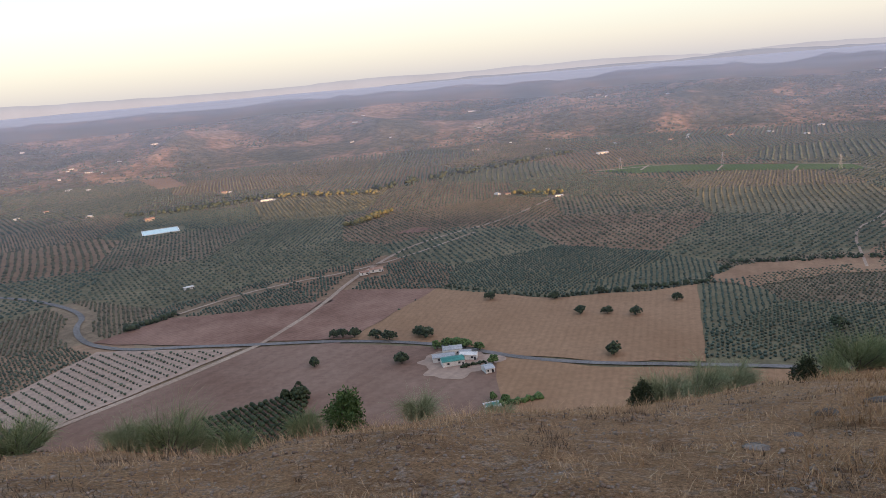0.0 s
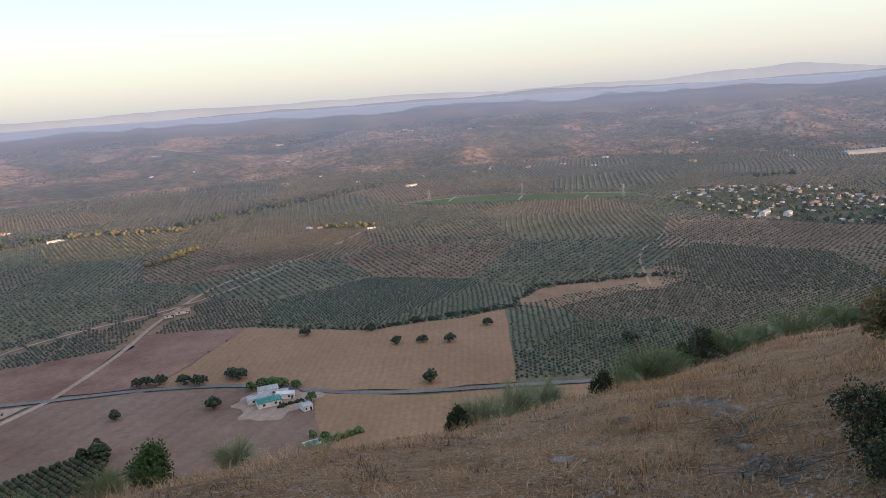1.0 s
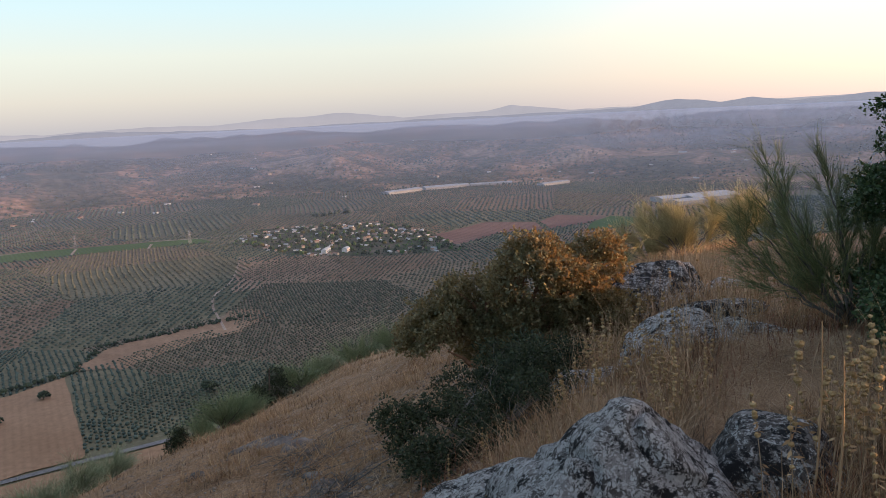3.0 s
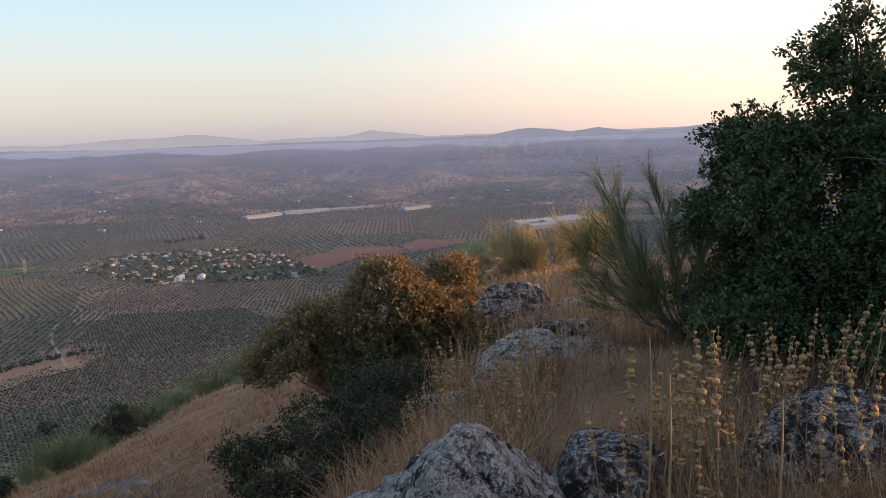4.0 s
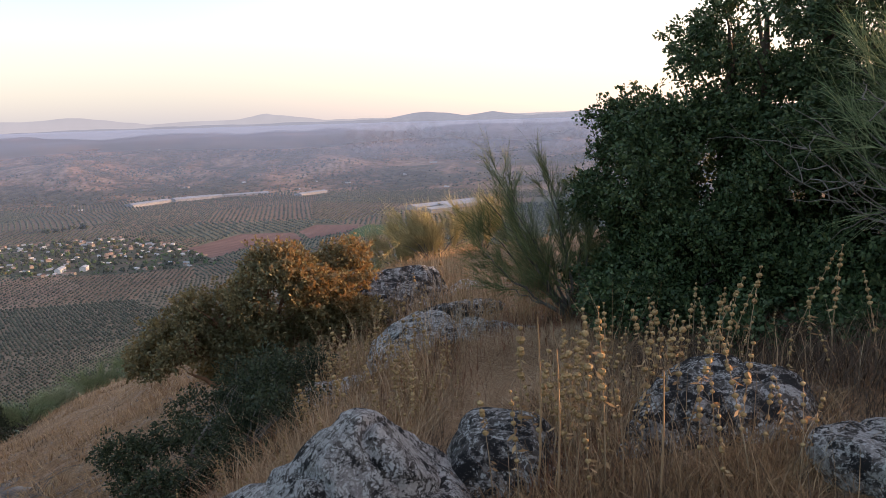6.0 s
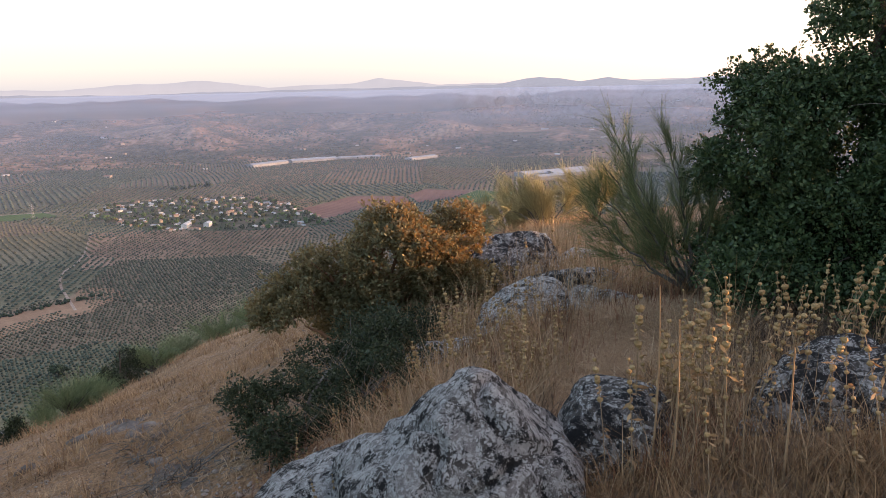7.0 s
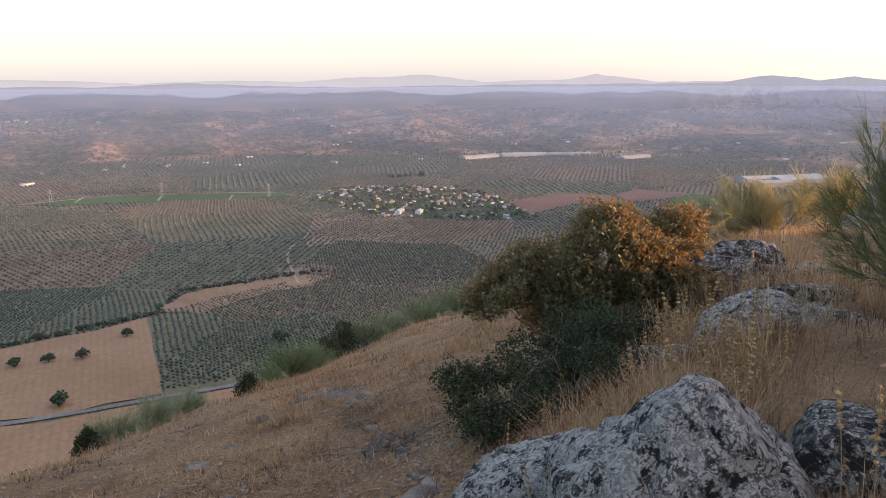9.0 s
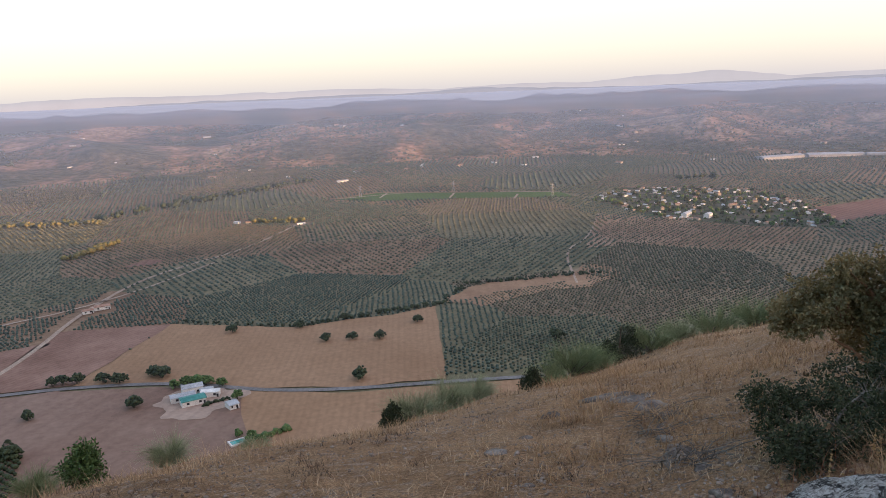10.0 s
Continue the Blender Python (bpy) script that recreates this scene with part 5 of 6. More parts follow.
OAK_LOBES = [((-0.1, 0.6, 0.75), (0.95, 0.88, 0.78)), ((-0.25, -0.35, 0.7), (0.95, 0.95, 0.85)), ((0.0, 0.3, 1.75), (0.66, 0.6, 0.56)), ((0.1, -0.55, 1.68), (0.7, 0.6, 0.5)), ((-0.2, -1.3, 0.8), (0.95, 0.95, 0.95)), ((0.1, -0.2, 2.2), (0.46, 0.5, 0.36)), ((0.15, -0.35, 2.6), (0.3, 0.32, 0.28)), ((0.2, -1.6, 1.15), (0.85, 0.75, 0.55)), ((-0.5, 0.25, 0.3), (0.6, 0.8, 0.42)), ((-0.6, -0.8, 0.35), (0.65, 0.85, 0.5)), ((-0.95, -0.3, 0.12), (0.55, 0.9, 0.42)), ((-0.85, -1.2, 0.15), (0.6, 0.7, 0.48)), ((-0.75, 0.55, 0.12), (0.5, 0.5, 0.4)), ((0.0, 1.22, 0.62), (0.55, 0.5, 0.55)), ((-0.1, 1.35, 0.05), (0.5, 0.5, 0.4)), ((0.0, 1.05, 1.2), (0.42, 0.4, 0.34)), ((0.0, 1.4, 1.3), (0.18, 0.18, 0.15)), ((0.0, 0.62, 1.85), (0.38, 0.36, 0.34)), ((0.05, 0.3, 2.25), (0.34, 0.34, 0.3)), ((-1.25, -0.2, 0.0), (0.5, 0.8, 0.32)), ((-1.15, -1.1, 0.05), (0.5, 0.7, 0.36)), ((-0.9, 0.9, -0.05), (0.45, 0.5, 0.28)), ((0.0, -0.1, 1.3), (0.8, 0.9, 0.6))]
leafy("holm_oak", (TX, TY, tz), OAK_LOBES, "large dark evergreen oak with dense small leaves", "tree", TREE_LEAF, BARK, 6, 31000, 14, 0.033, 0.055, 8, 0.09, 0.4, 0.6, 1.75, clumpy=16, clump_r=0.19)


def wispy_broom(loc, tips, az, label, mat, seed, per_limb=11, fine=30, thick=0.0017, length=0.42):
    """A leaning broom: curved limbs towards given tips (right, up, away seen along az), fine green stems in sheaves along them."""
    rng = np.random.default_rng(seed)
    ob = empty("broom_shrub", pose(*loc), label, "shrub")
    ends = np.array([c for c, _ in turned(az, [(u, h, w, 0) for u, h, w in tips])])
    limbs, rad = branches((0, 0, -0.05), ends, rng, 0.018, 14, 0.1)
    v, f = tubes(limbs, rad, 6)
    big_mesh("limb_frame", v, f, TWIG, ob, kind="stuff")
    n = len(tips) * per_limb
    li = np.repeat(np.arange(len(tips)), per_limb)
    tt = rng.uniform(0.3, 1.0, n)
    k = np.clip((tt * 13).astype(int), 1, 12)
    base = limbs[li, k]
    along = limbs[li, k + 1] - limbs[li, k - 1]
    along /= np.linalg.norm(along, axis=1, keepdims=True)
    twig_dir = along * 0.8 + rng.normal(0, 0.42, (n, 3)) + np.array([0, 0, 0.35])
    twig_dir /= np.linalg.norm(twig_dir, axis=1, keepdims=True)
    ln = length * rng.uniform(0.35, 0.8, (n, 1))
    p, rad = branches(base, base + twig_dir * ln, rng, 0.005, 6, 0.0)
    v, f = tubes(p, np.maximum(rad, 0.0016), 4)
    big_mesh("twig_web", v, f, mat, ob, kind="stuff")
    m_ = n * fine
    si = np.repeat(np.arange(n), fine)
    q = rng.integers(1, 6, m_)
    b0 = p[si, q]
    dv = twig_dir[si] + rng.normal(0, 0.3, (m_, 3)) + np.array([0, 0, 0.15])
    dv /= np.linalg.norm(dv, axis=1, keepdims=True)
    t = np.linspace(0, 1, 5)[None, :, None]
    fl = length * rng.uniform(0.25, 0.85, (m_, 1))
    path = b0[:, None] + dv[:, None] * fl[:, None] * t + rng.normal(0, 0.12, (m_, 3))[:, None] * fl[:, None] * t ** 2 - np.array([0, 0, 0.12]) * fl[:, None] * t ** 3
    v, f = tubes(path, thick * (1 - 0.7 * np.linspace(0, 1, 5))[None] * rng.uniform(0.7, 1.3, (m_, 1)), 3)
    big_mesh("stem_sheaf", v, f, mat, ob, kind="stuff")
    return ob


BROOM_DARK = foliage("dark_broom_stems", (0.08, 0.105, 0.045), (0.18, 0.205, 0.09), 0.8, 0.25, (0.28, 0.25, 0.11))
wispy_broom((6.3, 1.35, gh(6.3, 1.35)), [(-0.8, 1.05, 0.1), (-0.66, 1.2, 0.0), (-0.25, 1.15, 0.1), (-0.8, 0.65, -0.1), (-0.6, 0.42, 0.1), (-0.86, 0.85, 0.2), (-0.1, 0.95, 0.1), (-0.5, 0.9, -0.1), (0.1, 0.7, 0.0), (-0.35, 0.6, -0.2), (0.3, 0.45, -0.1), (-0.55, 0.7, 0.25), (-0.3, 0.35, -0.2), (-0.7, 0.25, 0.1), (0.35, 0.9, 0.1), (0.5, 0.6, 0.0), (0.45, 0.3, -0.1), (0.2, 1.05, 0.2)], -72, "green broom shrub with long wispy stems beside the oak", BROOM_DARK, 11)
wispy_broom((5.05, -1.75, gh(5.05, -1.75)), [(-1.25, 1.35, 0.2), (-1.1, 1.55, 0.1), (-0.95, 1.65, 0.0), (-0.8, 1.5, 0.2), (-1.2, 1.0, 0.0), (-1.0, 1.2, -0.1), (-0.6, 1.6, 0.0), (-0.85, 1.05, 0.2), (-0.4, 1.4, 0.1), (-1.15, 0.75, 0.1), (-0.3, 1.6, 0.2), (-0.7, 0.8, 0.0), (-0.95, 1.4, -0.1)], -100, "tall yellow-green broom with bare grey twigs before the oak", BROOM, 12, 9, 22, 0.0017, 0.5)
bare = np.random.default_rng(15)
ob = empty("bare_branch", pose(5.0, -1.55, gh(5.0, -1.55)), "bare grey twigs tangled before the oak", "branch")
for _ in range(6):
    tip = np.array([bare.uniform(-0.2, 0.25), bare.uniform(0.75, 1.4), bare.uniform(0.55, 1.15)])
    p, rad = branches((0, 0, 0.05), tip[None], bare, 0.009, 12, 0.12)
    p = p + np.cumsum(bare.normal(0, 0.012, p.shape), axis=1)
    v, f = tubes(p, rad, 6)
    limb = big_mesh("branch", v, f, TWIG, ob, smooth=True)
    k = bare.integers(4, 11, 12)
    q, rad = branches(p[0, k], p[0, k] + bare.normal(0, 0.14, (12, 3)) + np.array([0, 0.1, 0.06]), bare, 0.005, 7, 0.0)
    v, f = tubes(q, np.maximum(rad, 0.0014), 4)
    big_mesh("twig_web", v, f, TWIG, limb, kind="stuff")
dome = np.random.default_rng(17)
# crest brooms wear the gold-coloured copy to look sunlit
for bx, by, tall, wide, mt, lab in ((13.9, 6.5, 0.9, 0.75, BROOM_SUNLIT, "golden sunlit broom on the crest"), (15.4, 6.0, 0.95, 0.8, BROOM_SUNLIT, "golden sunlit broom on the crest"), (14.3, 7.4, 0.6, 0.8, BROOM_SUNLIT, "golden sunlit broom on the crest")):
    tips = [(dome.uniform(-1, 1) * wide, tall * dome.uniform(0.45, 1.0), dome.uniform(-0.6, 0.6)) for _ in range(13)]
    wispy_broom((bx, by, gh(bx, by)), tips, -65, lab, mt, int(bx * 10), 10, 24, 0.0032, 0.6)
broom("broom_shrub", (13.6, 8.2, gh(13.6, 8.2)), 1.3, 1.1, 1400, "green broom on the crest", BROOM, 14, (0, 0), 0.0042, 0.6)
BROW = [(24, 10.4, 0.75, 0.85, BROOM), (20, 10.4, 0.7, 0.5, BROOM), (27, 10.5, 0.6, 0.5, BROOM_GREY), (34, 10.3, 0.8, 0.6, BROOM), (4.5, 10.4, 0.35, 0.55, BROOM_GREY), (14, 10.3, 0.4, 0.45, BROOM), (-2, 10.3, 0.4, 0.3, BROOM_GREY), (-15.2, 13.3, 0.8, 0.7, BROOM_GREY), (-17.8, 13.8, 0.8, 0.75, BROOM_GREY), (-20.3, 14.5, 0.7, 0.6, BROOM_GREY), (-28.5, 19, 1.2, 1.15, BROOM), (-26.6, 18, 0.9, 0.6, BROOM), (-30.5, 19.5, 0.8, 0.8, BROOM), (-34.6, 22, 1.2, 1.0, BROOM), (-39, 25, 1.5, 1.3, BROOM), (-42, 26, 1.5, 1.2, BROOM), (-36.8, 23, 0.9, 0.7, BROOM_GREY)]
for i, (az, r, sp, tl, mt) in enumerate(BROW):
    x, y = -math.sin(math.radians(az)) * r, math.cos(math.radians(az)) * r
    broom("broom_shrub", (x, y, gh(x, y)), sp * 1.2, tl * 1.2, 1900, "grey-green broom on the brow of the hill" if mt is BROOM_GREY else "green broom on the brow of the hill", mt, 200 + i, thick=0.0012 + 0.0001 * r, fan=0.85)
for i, (az, r, s, mt) in enumerate(((10.8, 10.4, 0.34, GREEN_TREE), (-32.6, 21.5, 0.6, LOW_LEAF), (-25.2, 16.5, 0.3, LOW_LEAF), (-31.3, 20.5, 0.45, LOW_LEAF), (-13.4, 12.6, 0.22, LOW_LEAF))):
    x, y = -math.sin(math.radians(az)) * r, math.cos(math.radians(az)) * r
    leafy("small_bush", (x, y, gh(x, y)), [((0, 0, s * 0.7), (s * 0.8, s * 0.8, s * 0.7)), ((s * 0.2, s * 0.2, s * 1.25), (s * 0.45, s * 0.45, s * 0.5))], "small leafy bush on the brow of the hill", "bush", mt, TWIG, 300 + i, 420, 10, 0.05, 0.07, 2, 0.02, 0.5)


# ======================= near: dry flower stalks =======================
def whorl_mesh():
    bm = bmesh.new()
    bmesh.ops.create_icosphere(bm, subdivisions=2, radius=1.0)
    rng = random.Random(3)
    for v in bm.verts:
        v.co *= rng.uniform(0.78, 1.16)
        v.co.z *= 0.88
    me = bpy.data.meshes.new("seed_head")
    bm.to_mesh(me)
    bm.free()
    me.materials.append(SEED_HEAD)
    return me


WHORL = whorl_mesh()


def stalk_plant(m, tall, heads, seed, size=0.02, label="dry flower stalk with round tan seed heads"):
    rng = np.random.default_rng(seed)
    ob = empty("dry_flower_stalk", m, label, "plant", "dry flower stalks among the rocks")
    t = np.linspace(0, 1, 9)
    bend = rng.normal(0, 0.10, 2)
    path = np.stack([bend[0] * tall * t ** 1.7, bend[1] * tall * t ** 1.7, tall * t - 0.04], -1)[None]
    v, f = tubes(path, (0.0042 * (1 - 0.6 * t))[None], 5)
    big_mesh("stem", v, f, STALK, ob)
    for i in range(heads):
        q = 1 - i * (0.05 / tall) * rng.uniform(0.8, 1.35)
        if q < 0.35:
            break
        h = new("seed_head", WHORL)
        h.parent = ob
        s = size * (0.62 if i == 0 else 1.0) * rng.uniform(0.8, 1.15)
        h.matrix_basis = pose(bend[0] * tall * q ** 1.7, bend[1] * tall * q ** 1.7, tall * q - 0.04, 0, 0, rng.uniform(0, 90)) @ Matrix.Diagonal((s, s, s, 1))
    n = 10
    zz = tall * rng.uniform(0.05, 0.75, n)
    c = np.stack([bend[0] * tall * (zz / tall) ** 1.7, bend[1] * tall * (zz / tall) ** 1.7, zz], -1)
    d = rng.normal(size=(n, 3)) * np.array([1, 1, 0.4]) - np.array([0, 0, 0.5])
    v, f = leaf_quads(c, d, 0.05, rng, 0.3, 0.3)
    big_mesh("dried_foliage", v, f, DRY_GRASS, ob, kind="stuff")
    return ob


PROTO = [stalk_plant(pose(3.34 - 0.05 * i, 0.78 - 0.09 * i, gh(3.34 - 0.05 * i, 0.78 - 0.09 * i)), (0.78, 0.66, 0.72, 0.56, 0.62, 0.84)[i], (6, 8, 7, 9, 5, 9)[i], 60 + i, (0.018, 0.015, 0.014, 0.013, 0.017, 0.014)[i]) for i in range(6)]
pr = np.random.default_rng(77)
PATCHES = [(3.38, 0.56, 0.24, 0.2, 34, 0.8), (4.3, 0.0, 0.3, 0.4, 24, 0.74), (4.0, 0.45, 0.22, 0.2, 14, 0.8), (3.2, 0.12, 0.12, 0.18, 8, 0.78), (3.1, -0.4, 0.12, 0.15, 5, 0.76), (4.6, -0.55, 0.3, 0.5, 8, 0.75), (4.05, 1.75, 0.25, 0.2, 46, 0.72), (4.75, 2.4, 0.3, 0.22, 30, 0.76), (3.9, 2.35, 0.2, 0.2, 14, 0.6), (3.2, 2.3, 0.18, 0.2, 8, 0.6), (2.45, 1.75, 0.12, 0.12, 6, 0.45), (7.4, 3.2, 0.4, 0.3, 10, 0.8), (6.0, 2.2, 0.4, 0.3, 8, 0.7), (2.95, 2.65, 0.25, 0.2, 5, 0.5)]
for cx, cy, sx, sy, n, sc in PATCHES:
    for _ in range(n):
        x, y = pr.normal(cx, sx), pr.normal(cy, sy)
        s = sc * pr.uniform(0.55, 1.12)
        copy_thing(PROTO[pr.integers(0, 6)], pose(x, y, gh(x, y), pr.normal(0, 6), pr.normal(0, 6), pr.uniform(0, 360)) @ Matrix.Diagonal((s, s, s, 1)))
for x, y, tl in ((3.1, 0.62, 0.86), (2.98, 0.5, 0.74), (3.0, 0.1, 0.6)):
    ob = empty("bare_stalk", pose(x, y, gh(x, y), 4, -6, 0), "tall bare dry stem beside the path", "plant")
    t = np.linspace(0, 1, 8)
    v, f = tubes(np.stack([0.04 * np.sin(3 * t), 0.03 * t, tl * t - 0.04], -1)[None], (0.0055 * (1 - 0.5 * t))[None], 6)
    big_mesh("stem", v, f, STRAW, ob)

# a dry seed spike in the scrub, and a stake on the brow
ob = empty("dry_spike", pose(4.0, 4.25, gh(4.0, 4.25)), "pale dry seed spike in the low scrub", "plant")
for k in range(5):
    t = np.linspace(0, 1, 7)
    v, f = tubes(np.stack([0.05 * (k - 2) * t, 0.04 * (k - 2) * t, (0.55 - 0.07 * abs(k - 2)) * t], -1)[None], (0.012 * np.sin(np.pi * (0.15 + 0.8 * t)))[None], 6)
    big_mesh("spike", v, f, STRAW, ob)
x, y = 11.2, 17.9
ob = empty("wooden_stake", pose(x, y, gh(x, y), 2, 3, 0), "thin wooden stake on the brow of the hill", "post")
v, f = tubes(np.array([[(0, 0, -0.2), (0, 0, 0.5), (0.01, 0, 1.1)]], float), np.array([[0.022, 0.02, 0.018]]), 6)
big_mesh("shaft", v, f, BARK, ob)


# ======================= near: grass, straw, pebbles =======================
def blades(x, y, tall, wide, rng, mat, name, label, lean=0.35, lift=0.0):
    n = len(x)
    z = height(x, y) - 0.01 + lift
    a_ = rng.uniform(0, 6.283, n)
    dx, dy = np.cos(a_), np.sin(a_)
    ln = np.abs(rng.normal(lean, 0.22, n)) * tall
    b0 = np.stack([x, y, z], -1)
    side = np.stack([-dy, dx, 0 * dx], -1) * (wide * rng.uniform(0.6, 1.3, n))[:, None]
    mid = b0 + np.stack([dx * ln * 0.35, dy * ln * 0.35, tall * 0.6], -1)
    tip = b0 + np.stack([dx * ln, dy * ln, tall], -1)
    v = np.stack([b0 - side, b0 + side, mid + side * 0.7, mid - side * 0.7, tip], 1).reshape(-1, 3)
    i = np.arange(n) * 5
    f = np.concatenate([np.stack([i, i + 1, i + 2], -1), np.stack([i, i + 2, i + 3], -1), np.stack([i + 3, i + 2, i + 4], -1)])
    return tagged(big_mesh(name, v, f, mat), label, "grass", kind="stuff")


gr = np.random.default_rng(90)


def scatter(n, az0, az1, r0, r1, tuft, spread):
    az = np.radians(gr.uniform(az0, az1, n))
    r = r0 * (r1 / r0) ** gr.random(n)
    x, y = np.repeat(-np.sin(az) * r, tuft), np.repeat(np.cos(az) * r, tuft)
    sp = np.repeat(spread * (0.6 + r / 10), tuft)
    return x + gr.normal(0, 1, n * tuft) * sp, y + gr.normal(0, 1, n * tuft) * sp


def thin(x, y, size, cut, seed):
    k = vnoise(x, y, size, seed) + 0.5 * vnoise(x, y, size * 0.3, seed + 1) > cut
    return x[k], y[k]


# short turf all over the slope
x, y = scatter(9000, -100, 42, 1.6, 28, 9, 0.05)
x, y = thin(x, y, 1.1, -0.15, 40)
blades(x, y, gr.uniform(0.012, 0.05, len(x)), 0.0014 + 0.00033 * np.hypot(x, y), gr, DRY_GRASS, "dry_turf", "short dry yellow-brown turf on the slope", 1.9)
# pale straw lying in patches over the slope
x, y = scatter(5200, -62, 42, 2.2, 26, 10, 0.07)
x, y = thin(x, y, 0.8, 0.12, 66)
blades(x, y, gr.uniform(0.02, 0.085, len(x)), 0.0012 + 0.00026 * np.hypot(x, y), gr, STRAW, "dry_turf", "pale straw lying in patches on the slope", 1.3)
# taller grass towards the brow
az = np.radians(gr.uniform(-48, 40, 11000))
re = np.interp(np.degrees(az), HILL_AZ, HILL_R)
r = re * gr.uniform(0.72, 1.06, len(az))
x, y = thin(-np.sin(az) * r, np.cos(az) * r, 1.4, -0.1, 44)
blades(x, y, gr.uniform(0.04, 0.2, len(x)) * gr.uniform(0.6, 1.3, len(x)), 0.001 + 0.0002 * np.hypot(x, y), gr, STRAW, "tall_dry_grass", "tall dry grass along the brow of the hill", 0.8)
# the flank below the bush
x, y = scatter(1500, -50, -26, 5, 26, 10, 0.06)
x, y = thin(x, y, 1.0, -0.05, 58)
blades(x, y, gr.uniform(0.04, 0.2, len(x)), 0.0012 + 0.00028 * np.hypot(x, y), gr, DRY_GRASS, "tall_dry_grass", "tall dry grass below the bush", 1.2)
# round the rocks and stalks
x, y = scatter(1900, -98, -52, 2.3, 9, 12, 0.035)
x, y = thin(x, y, 0.7, -0.1, 47)
keep = ~inside(x, y, [(3.5, 1.2), (5.2, 0.75), (6.2, 1.1), (5.6, 1.9), (4.3, 1.75)])
x, y = x[keep], y[keep]
blades(x, y, gr.uniform(0.06, 0.26, len(x)) * np.where(y < 0.6, 0.6, 1.0), 0.0014 + 0.0003 * np.hypot(x, y), gr, DRY_GRASS, "tall_dry_grass", "tangled dry grass between the rocks", 0.9)
# straw tufts along the band of rocks
x, y = scatter(620, -72, -52, 3.6, 8.5, 16, 0.045)
x, y = thin(x, y, 0.55, 0.05, 81)
keep = ~inside(x, y, [(3.5, 1.2), (5.2, 0.75), (6.2, 1.1), (5.6, 1.9), (4.3, 1.75)])
x, y = x[keep], y[keep]
blades(x, y, gr.uniform(0.1, 0.4, len(x)), 0.0012 + 0.0002 * np.hypot(x, y), gr, STRAW, "tall_dry_grass", "straw tufts between the grey rocks", 0.8)
# dense dry growth at the foot of the oak, its colour darkened for the tree's shade
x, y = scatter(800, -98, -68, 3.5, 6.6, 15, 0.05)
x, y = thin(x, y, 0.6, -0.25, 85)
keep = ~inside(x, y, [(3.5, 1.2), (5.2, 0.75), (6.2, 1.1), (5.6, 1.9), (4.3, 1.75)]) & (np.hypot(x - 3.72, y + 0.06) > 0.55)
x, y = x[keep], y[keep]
blades(x, y, gr.uniform(0.04, 0.2, len(x)), 0.0018, gr, WITHERED_AND_SHADE, "tall_dry_grass", "dense dry grass at the foot of the oak, coloured dark for its shade", 1.0)
# same dark tone, put in for shade on the ground beside the oak
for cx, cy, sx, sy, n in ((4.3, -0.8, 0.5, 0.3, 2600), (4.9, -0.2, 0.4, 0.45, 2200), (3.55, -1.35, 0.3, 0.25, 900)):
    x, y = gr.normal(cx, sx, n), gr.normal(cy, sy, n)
    blades(x, y, gr.uniform(0.04, 0.24, n), 0.002, gr, WITHERED_AND_SHADE, "tall_dry_grass", "dry grass under the oak, coloured dark for its shade", 0.9)
# brown withered tufts over the slope
x, y = scatter(3600, -62, 42, 2.2, 26, 12, 0.045)
x, y = thin(x, y, 0.6, 0.22, 91)
blades(x, y, gr.uniform(0.015, 0.09, len(x)), 0.0014 + 0.0003 * np.hypot(x, y), gr, WITHERED_AND_SHADE, "withered_tufts", "dark brown withered tufts on the slope", 0.9)
# thick stand among the flower stalks
for cx, cy, sx, sy, n, sc in PATCHES[:10]:
    m_ = n * 12
    x, y = gr.normal(cx, sx * 1.15, m_), gr.normal(cy, sy * 1.15, m_)
    blades(x, y, gr.uniform(0.1, 0.46, m_) * sc, 0.0016, gr, STRAW, "dry_grass_stand", "dense dry stems among the flower stalks", 0.55)
# loose straw and low growth before the boulders
for cx, cy, sx, sy, n in ((3.0, 0.5, 0.16, 0.2, 1100), (3.1, 0.0, 0.16, 0.25, 1300), (3.25, -0.35, 0.18, 0.2, 900), (3.1, 0.1, 0.25, 0.4, 1501), (2.95, 0.85, 0.12, 0.12, 500), (2.75, 1.75, 0.2, 0.2, 900), (2.4, 1.5, 0.15, 0.2, 700)):
    x, y = gr.normal(cx, sx, n), gr.normal(cy, sy, n)
    blades(x, y, gr.uniform(0.02, 0.2, n), 0.0013, gr, WITHERED_AND_SHADE if n % 2 else DRY_GRASS, "tall_dry_grass", "loose straw and low dry growth before the boulders", 1.2)
# red-brown dock and weeds beside the dark boulder
RUSSET = foliage("russet_weeds", (0.1, 0.04, 0.025), (0.22, 0.1, 0.055), 0.85, 0.2)
for cx, cy, sx, sy, n in ((3.15, 0.6, 0.15, 0.12, 260), (4.5, 1.9, 0.35, 0.25, 420), (5.8, 1.45, 0.4, 0.3, 500), (3.3, 2.6, 0.4, 0.3, 420)):
    x, y = gr.normal(cx, sx, n), gr.normal(cy, sy, n)
    blades(x, y, gr.uniform(0.05, 0.24, n), 0.0022, gr, RUSSET, "dry_weeds", "russet dry weeds among the rocks", 0.5)
# tall wild oats
for cx, cy, sx, sy, n in ((5.1, 2.9, 0.25, 0.2, 60), (4.4, 0.7, 0.3, 0.2, 40), (7.0, 3.4, 0.4, 0.3, 90), (6.2, 1.9, 0.4, 0.3, 160)):
    x, y = gr.normal(cx, sx, n), gr.normal(cy, sy, n)
    blades(x, y, gr.uniform(0.35, 0.75, n), 0.0016, gr, STRAW, "wild_oats", "tall dry wild oats leaning over the rocks", 0.45)
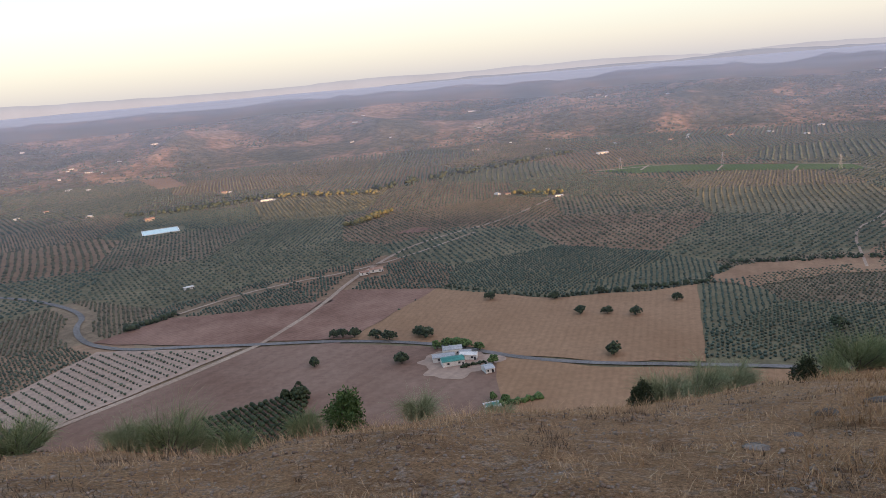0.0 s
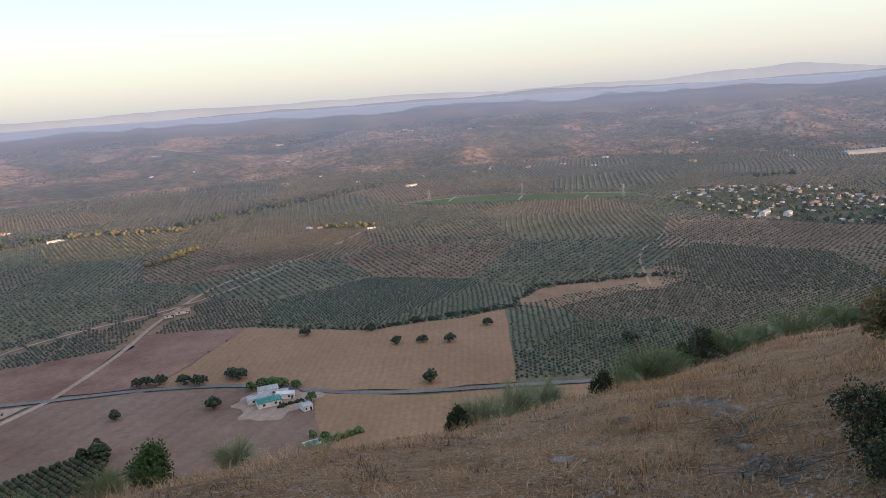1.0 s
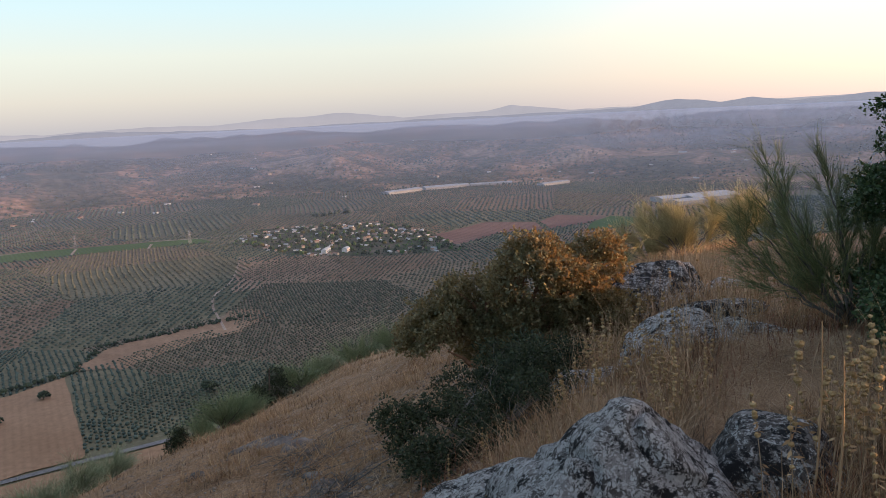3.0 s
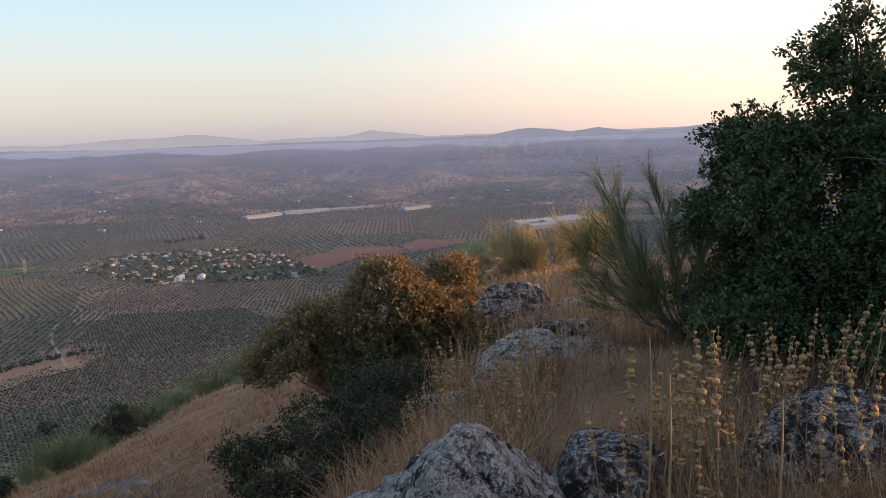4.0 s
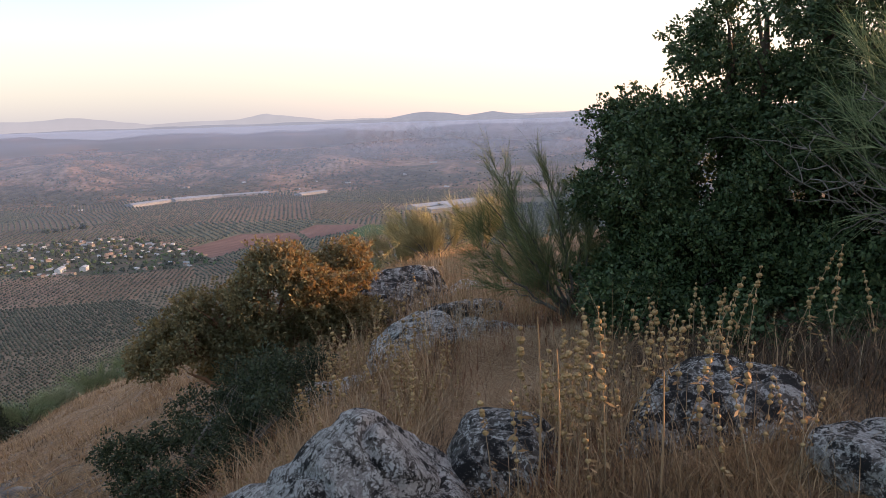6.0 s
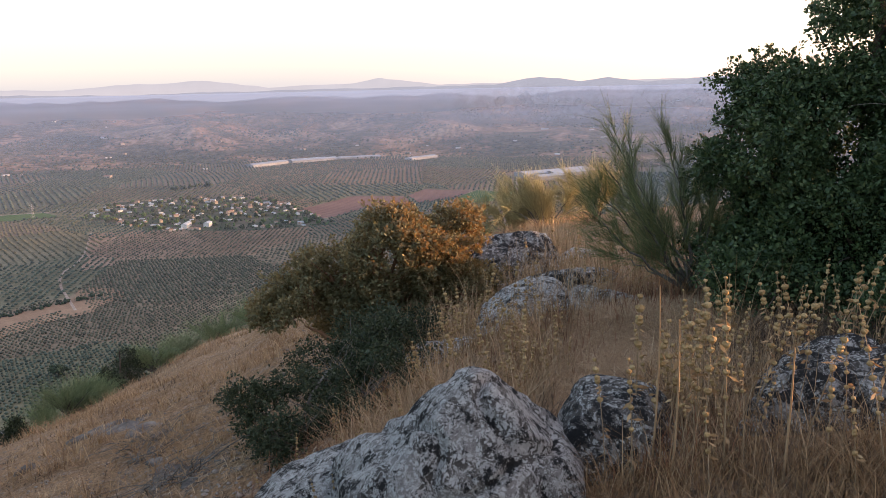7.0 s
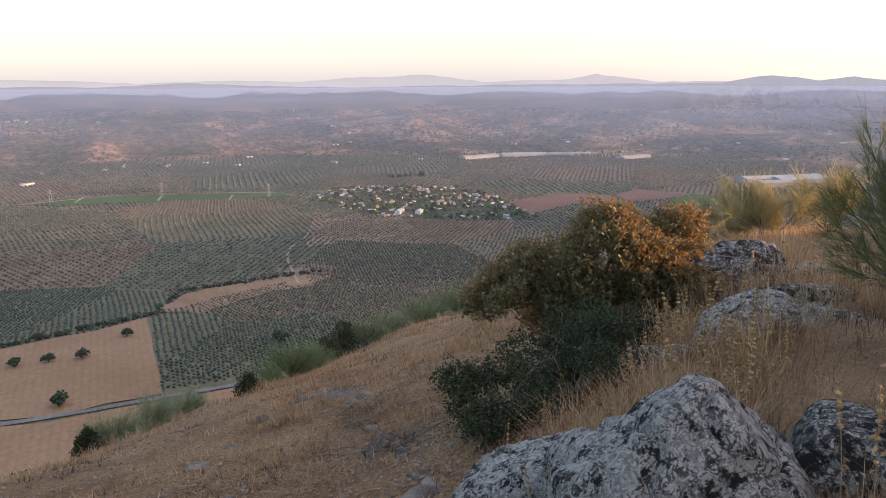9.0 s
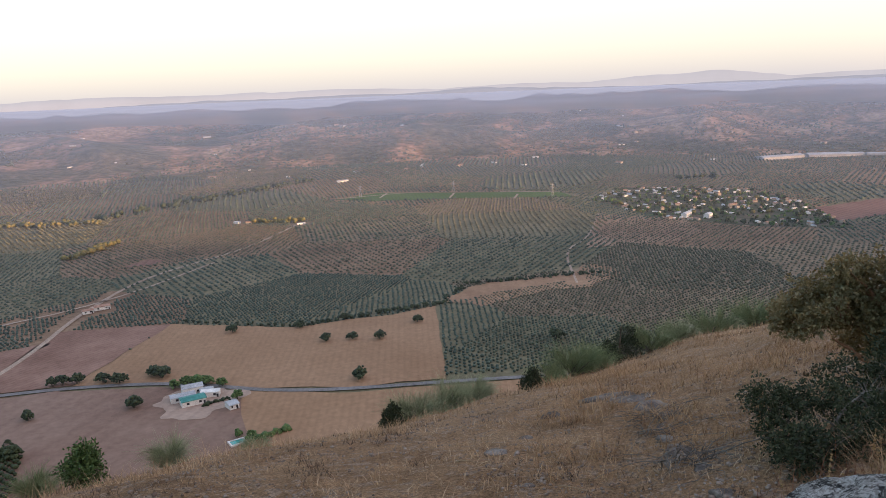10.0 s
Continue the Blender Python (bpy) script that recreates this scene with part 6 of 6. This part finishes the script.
# sunlit crest grass
x, y = scatter(1100, -68, -55, 9.5, 19, 11, 0.07)
blades(x, y, gr.uniform(0.06, 0.4, len(x)) * gr.uniform(0.5, 1.1, len(x)), 0.0009 + 0.0002 * np.hypot(x, y), gr, STRAW, "tall_dry_grass", "pale dry grass on the sunlit crest", 0.35)
# trodden straw on the path
x, y = gr.uniform(3.3, 6.4, 34000), gr.uniform(0.2, 2.0, 34000)
keep = inside(x, y, [(3.3, 1.3), (3.6, 0.5), (5.2, 0.55), (6.4, 1.0), (5.8, 1.95), (4.3, 1.85)])
x, y = x[keep], y[keep]
blades(x, y, gr.uniform(0.012, 0.045, len(x)), 0.0024, gr, STRAW, "trodden_straw", "flattened straw along the trodden path", 5.0, 0.015)
x, y = scatter(900, -45, 40, 1.6, 10, 1, 0.0)
blades(x, y, gr.uniform(0.01, 0.03, len(x)), 0.003, gr, STRAW, "trodden_straw", "scattered straw and twigs on bare earth", 7.0, 0.015)

# pebbles
az = np.radians(gr.uniform(-60, 42, 30000))
r = 1.5 * (14 / 1.5) ** gr.random(30000)
x, y = thin(-np.sin(az) * r, np.cos(az) * r, 1.3, -0.2, 52)
PEBBLE = two_scale("pebbles", (0.11, 0.075, 0.058), (0.18, 0.138, 0.11), (0.27, 0.225, 0.19), 3.0, 40.0, 0.9)
pts = np.stack([x, y, height(x, y) - 0.006], -1)
ob = clumps("pebbles", pts, np.abs(gr.normal(0.003, 0.007, len(x))) + 0.003, PEBBLE, None, ICO_V, ICO_F, 0.6, 0.3)
tagged(ob, "loose pale pebbles on the bare slope", "pebbles", kind="stuff")

# grey dead brushwood lying on the slope
for cx, cy, n in ((3.35, 4.25, 46), (4.3, 6.1, 30), (3.9, 5.5, 24)):
    base = np.stack([gr.normal(cx, 0.16, n), gr.normal(cy, 0.16, n)], -1)
    aim = gr.normal(0, 0.32, (n, 2))
    t = np.linspace(0, 1, 7)
    gx_, gy_ = base[:, :1] + aim[:, :1] * t + gr.normal(0, 0.02, (n, 7)), base[:, 1:] + aim[:, 1:] * t + gr.normal(0, 0.02, (n, 7))
    gz_ = height(gx_, gy_) + 0.01 + gr.uniform(0.01, 0.12, (n, 1)) * np.sin(np.pi * t)[None]
    v, f = tubes(np.stack([gx_, gy_, gz_], -1), 0.0042 * (1 - 0.7 * t)[None] * gr.uniform(0.7, 1.5, (n, 1)), 4)
    tagged(big_mesh("brushwood", v, f, TWIG), "grey dead brushwood lying on the slope", "brushwood", kind="stuff")

# fallen sticks on the slope
wr = np.random.default_rng(404)
for x, y, ln in ((1.6, 3.2, 0.5), (2.3, 4.3, 0.45), (2.9, 4.9, 0.6), (1.0, 3.6, 0.35), (3.1, 4.2, 0.4), (0.4, 4.6, 0.4), (2.0, 5.4, 0.5), (3.6, 6.2, 0.45), (1.4, 2.5, 0.25), (-0.6, 3.4, 0.3), (2.6, 3.6, 0.3), (3.3, 5.5, 0.5)):
    a0 = wr.uniform(0, 6.283)
    px_, py_ = x + np.cos(a0) * ln * np.linspace(-0.5, 0.5, 9), y + np.sin(a0) * ln * np.linspace(-0.5, 0.5, 9)
    bend = wr.normal(0, 0.06) * ln * np.sin(np.linspace(0, 3.14, 9)) * 3
    px_, py_ = px_ - np.sin(a0) * bend, py_ + np.cos(a0) * bend
    path = np.stack([px_, py_, height(px_, py_) + 0.008 + 0.02 * np.abs(np.sin(np.linspace(0, 5, 9)))], -1)[None]
    v, f = tubes(path, np.linspace(0.0055, 0.002, 9)[None], 5)
    tagged(big_mesh("fallen_stick", v, f, STALK), "thin pale dry stick lying on the slope", "stick", "fallen sticks")
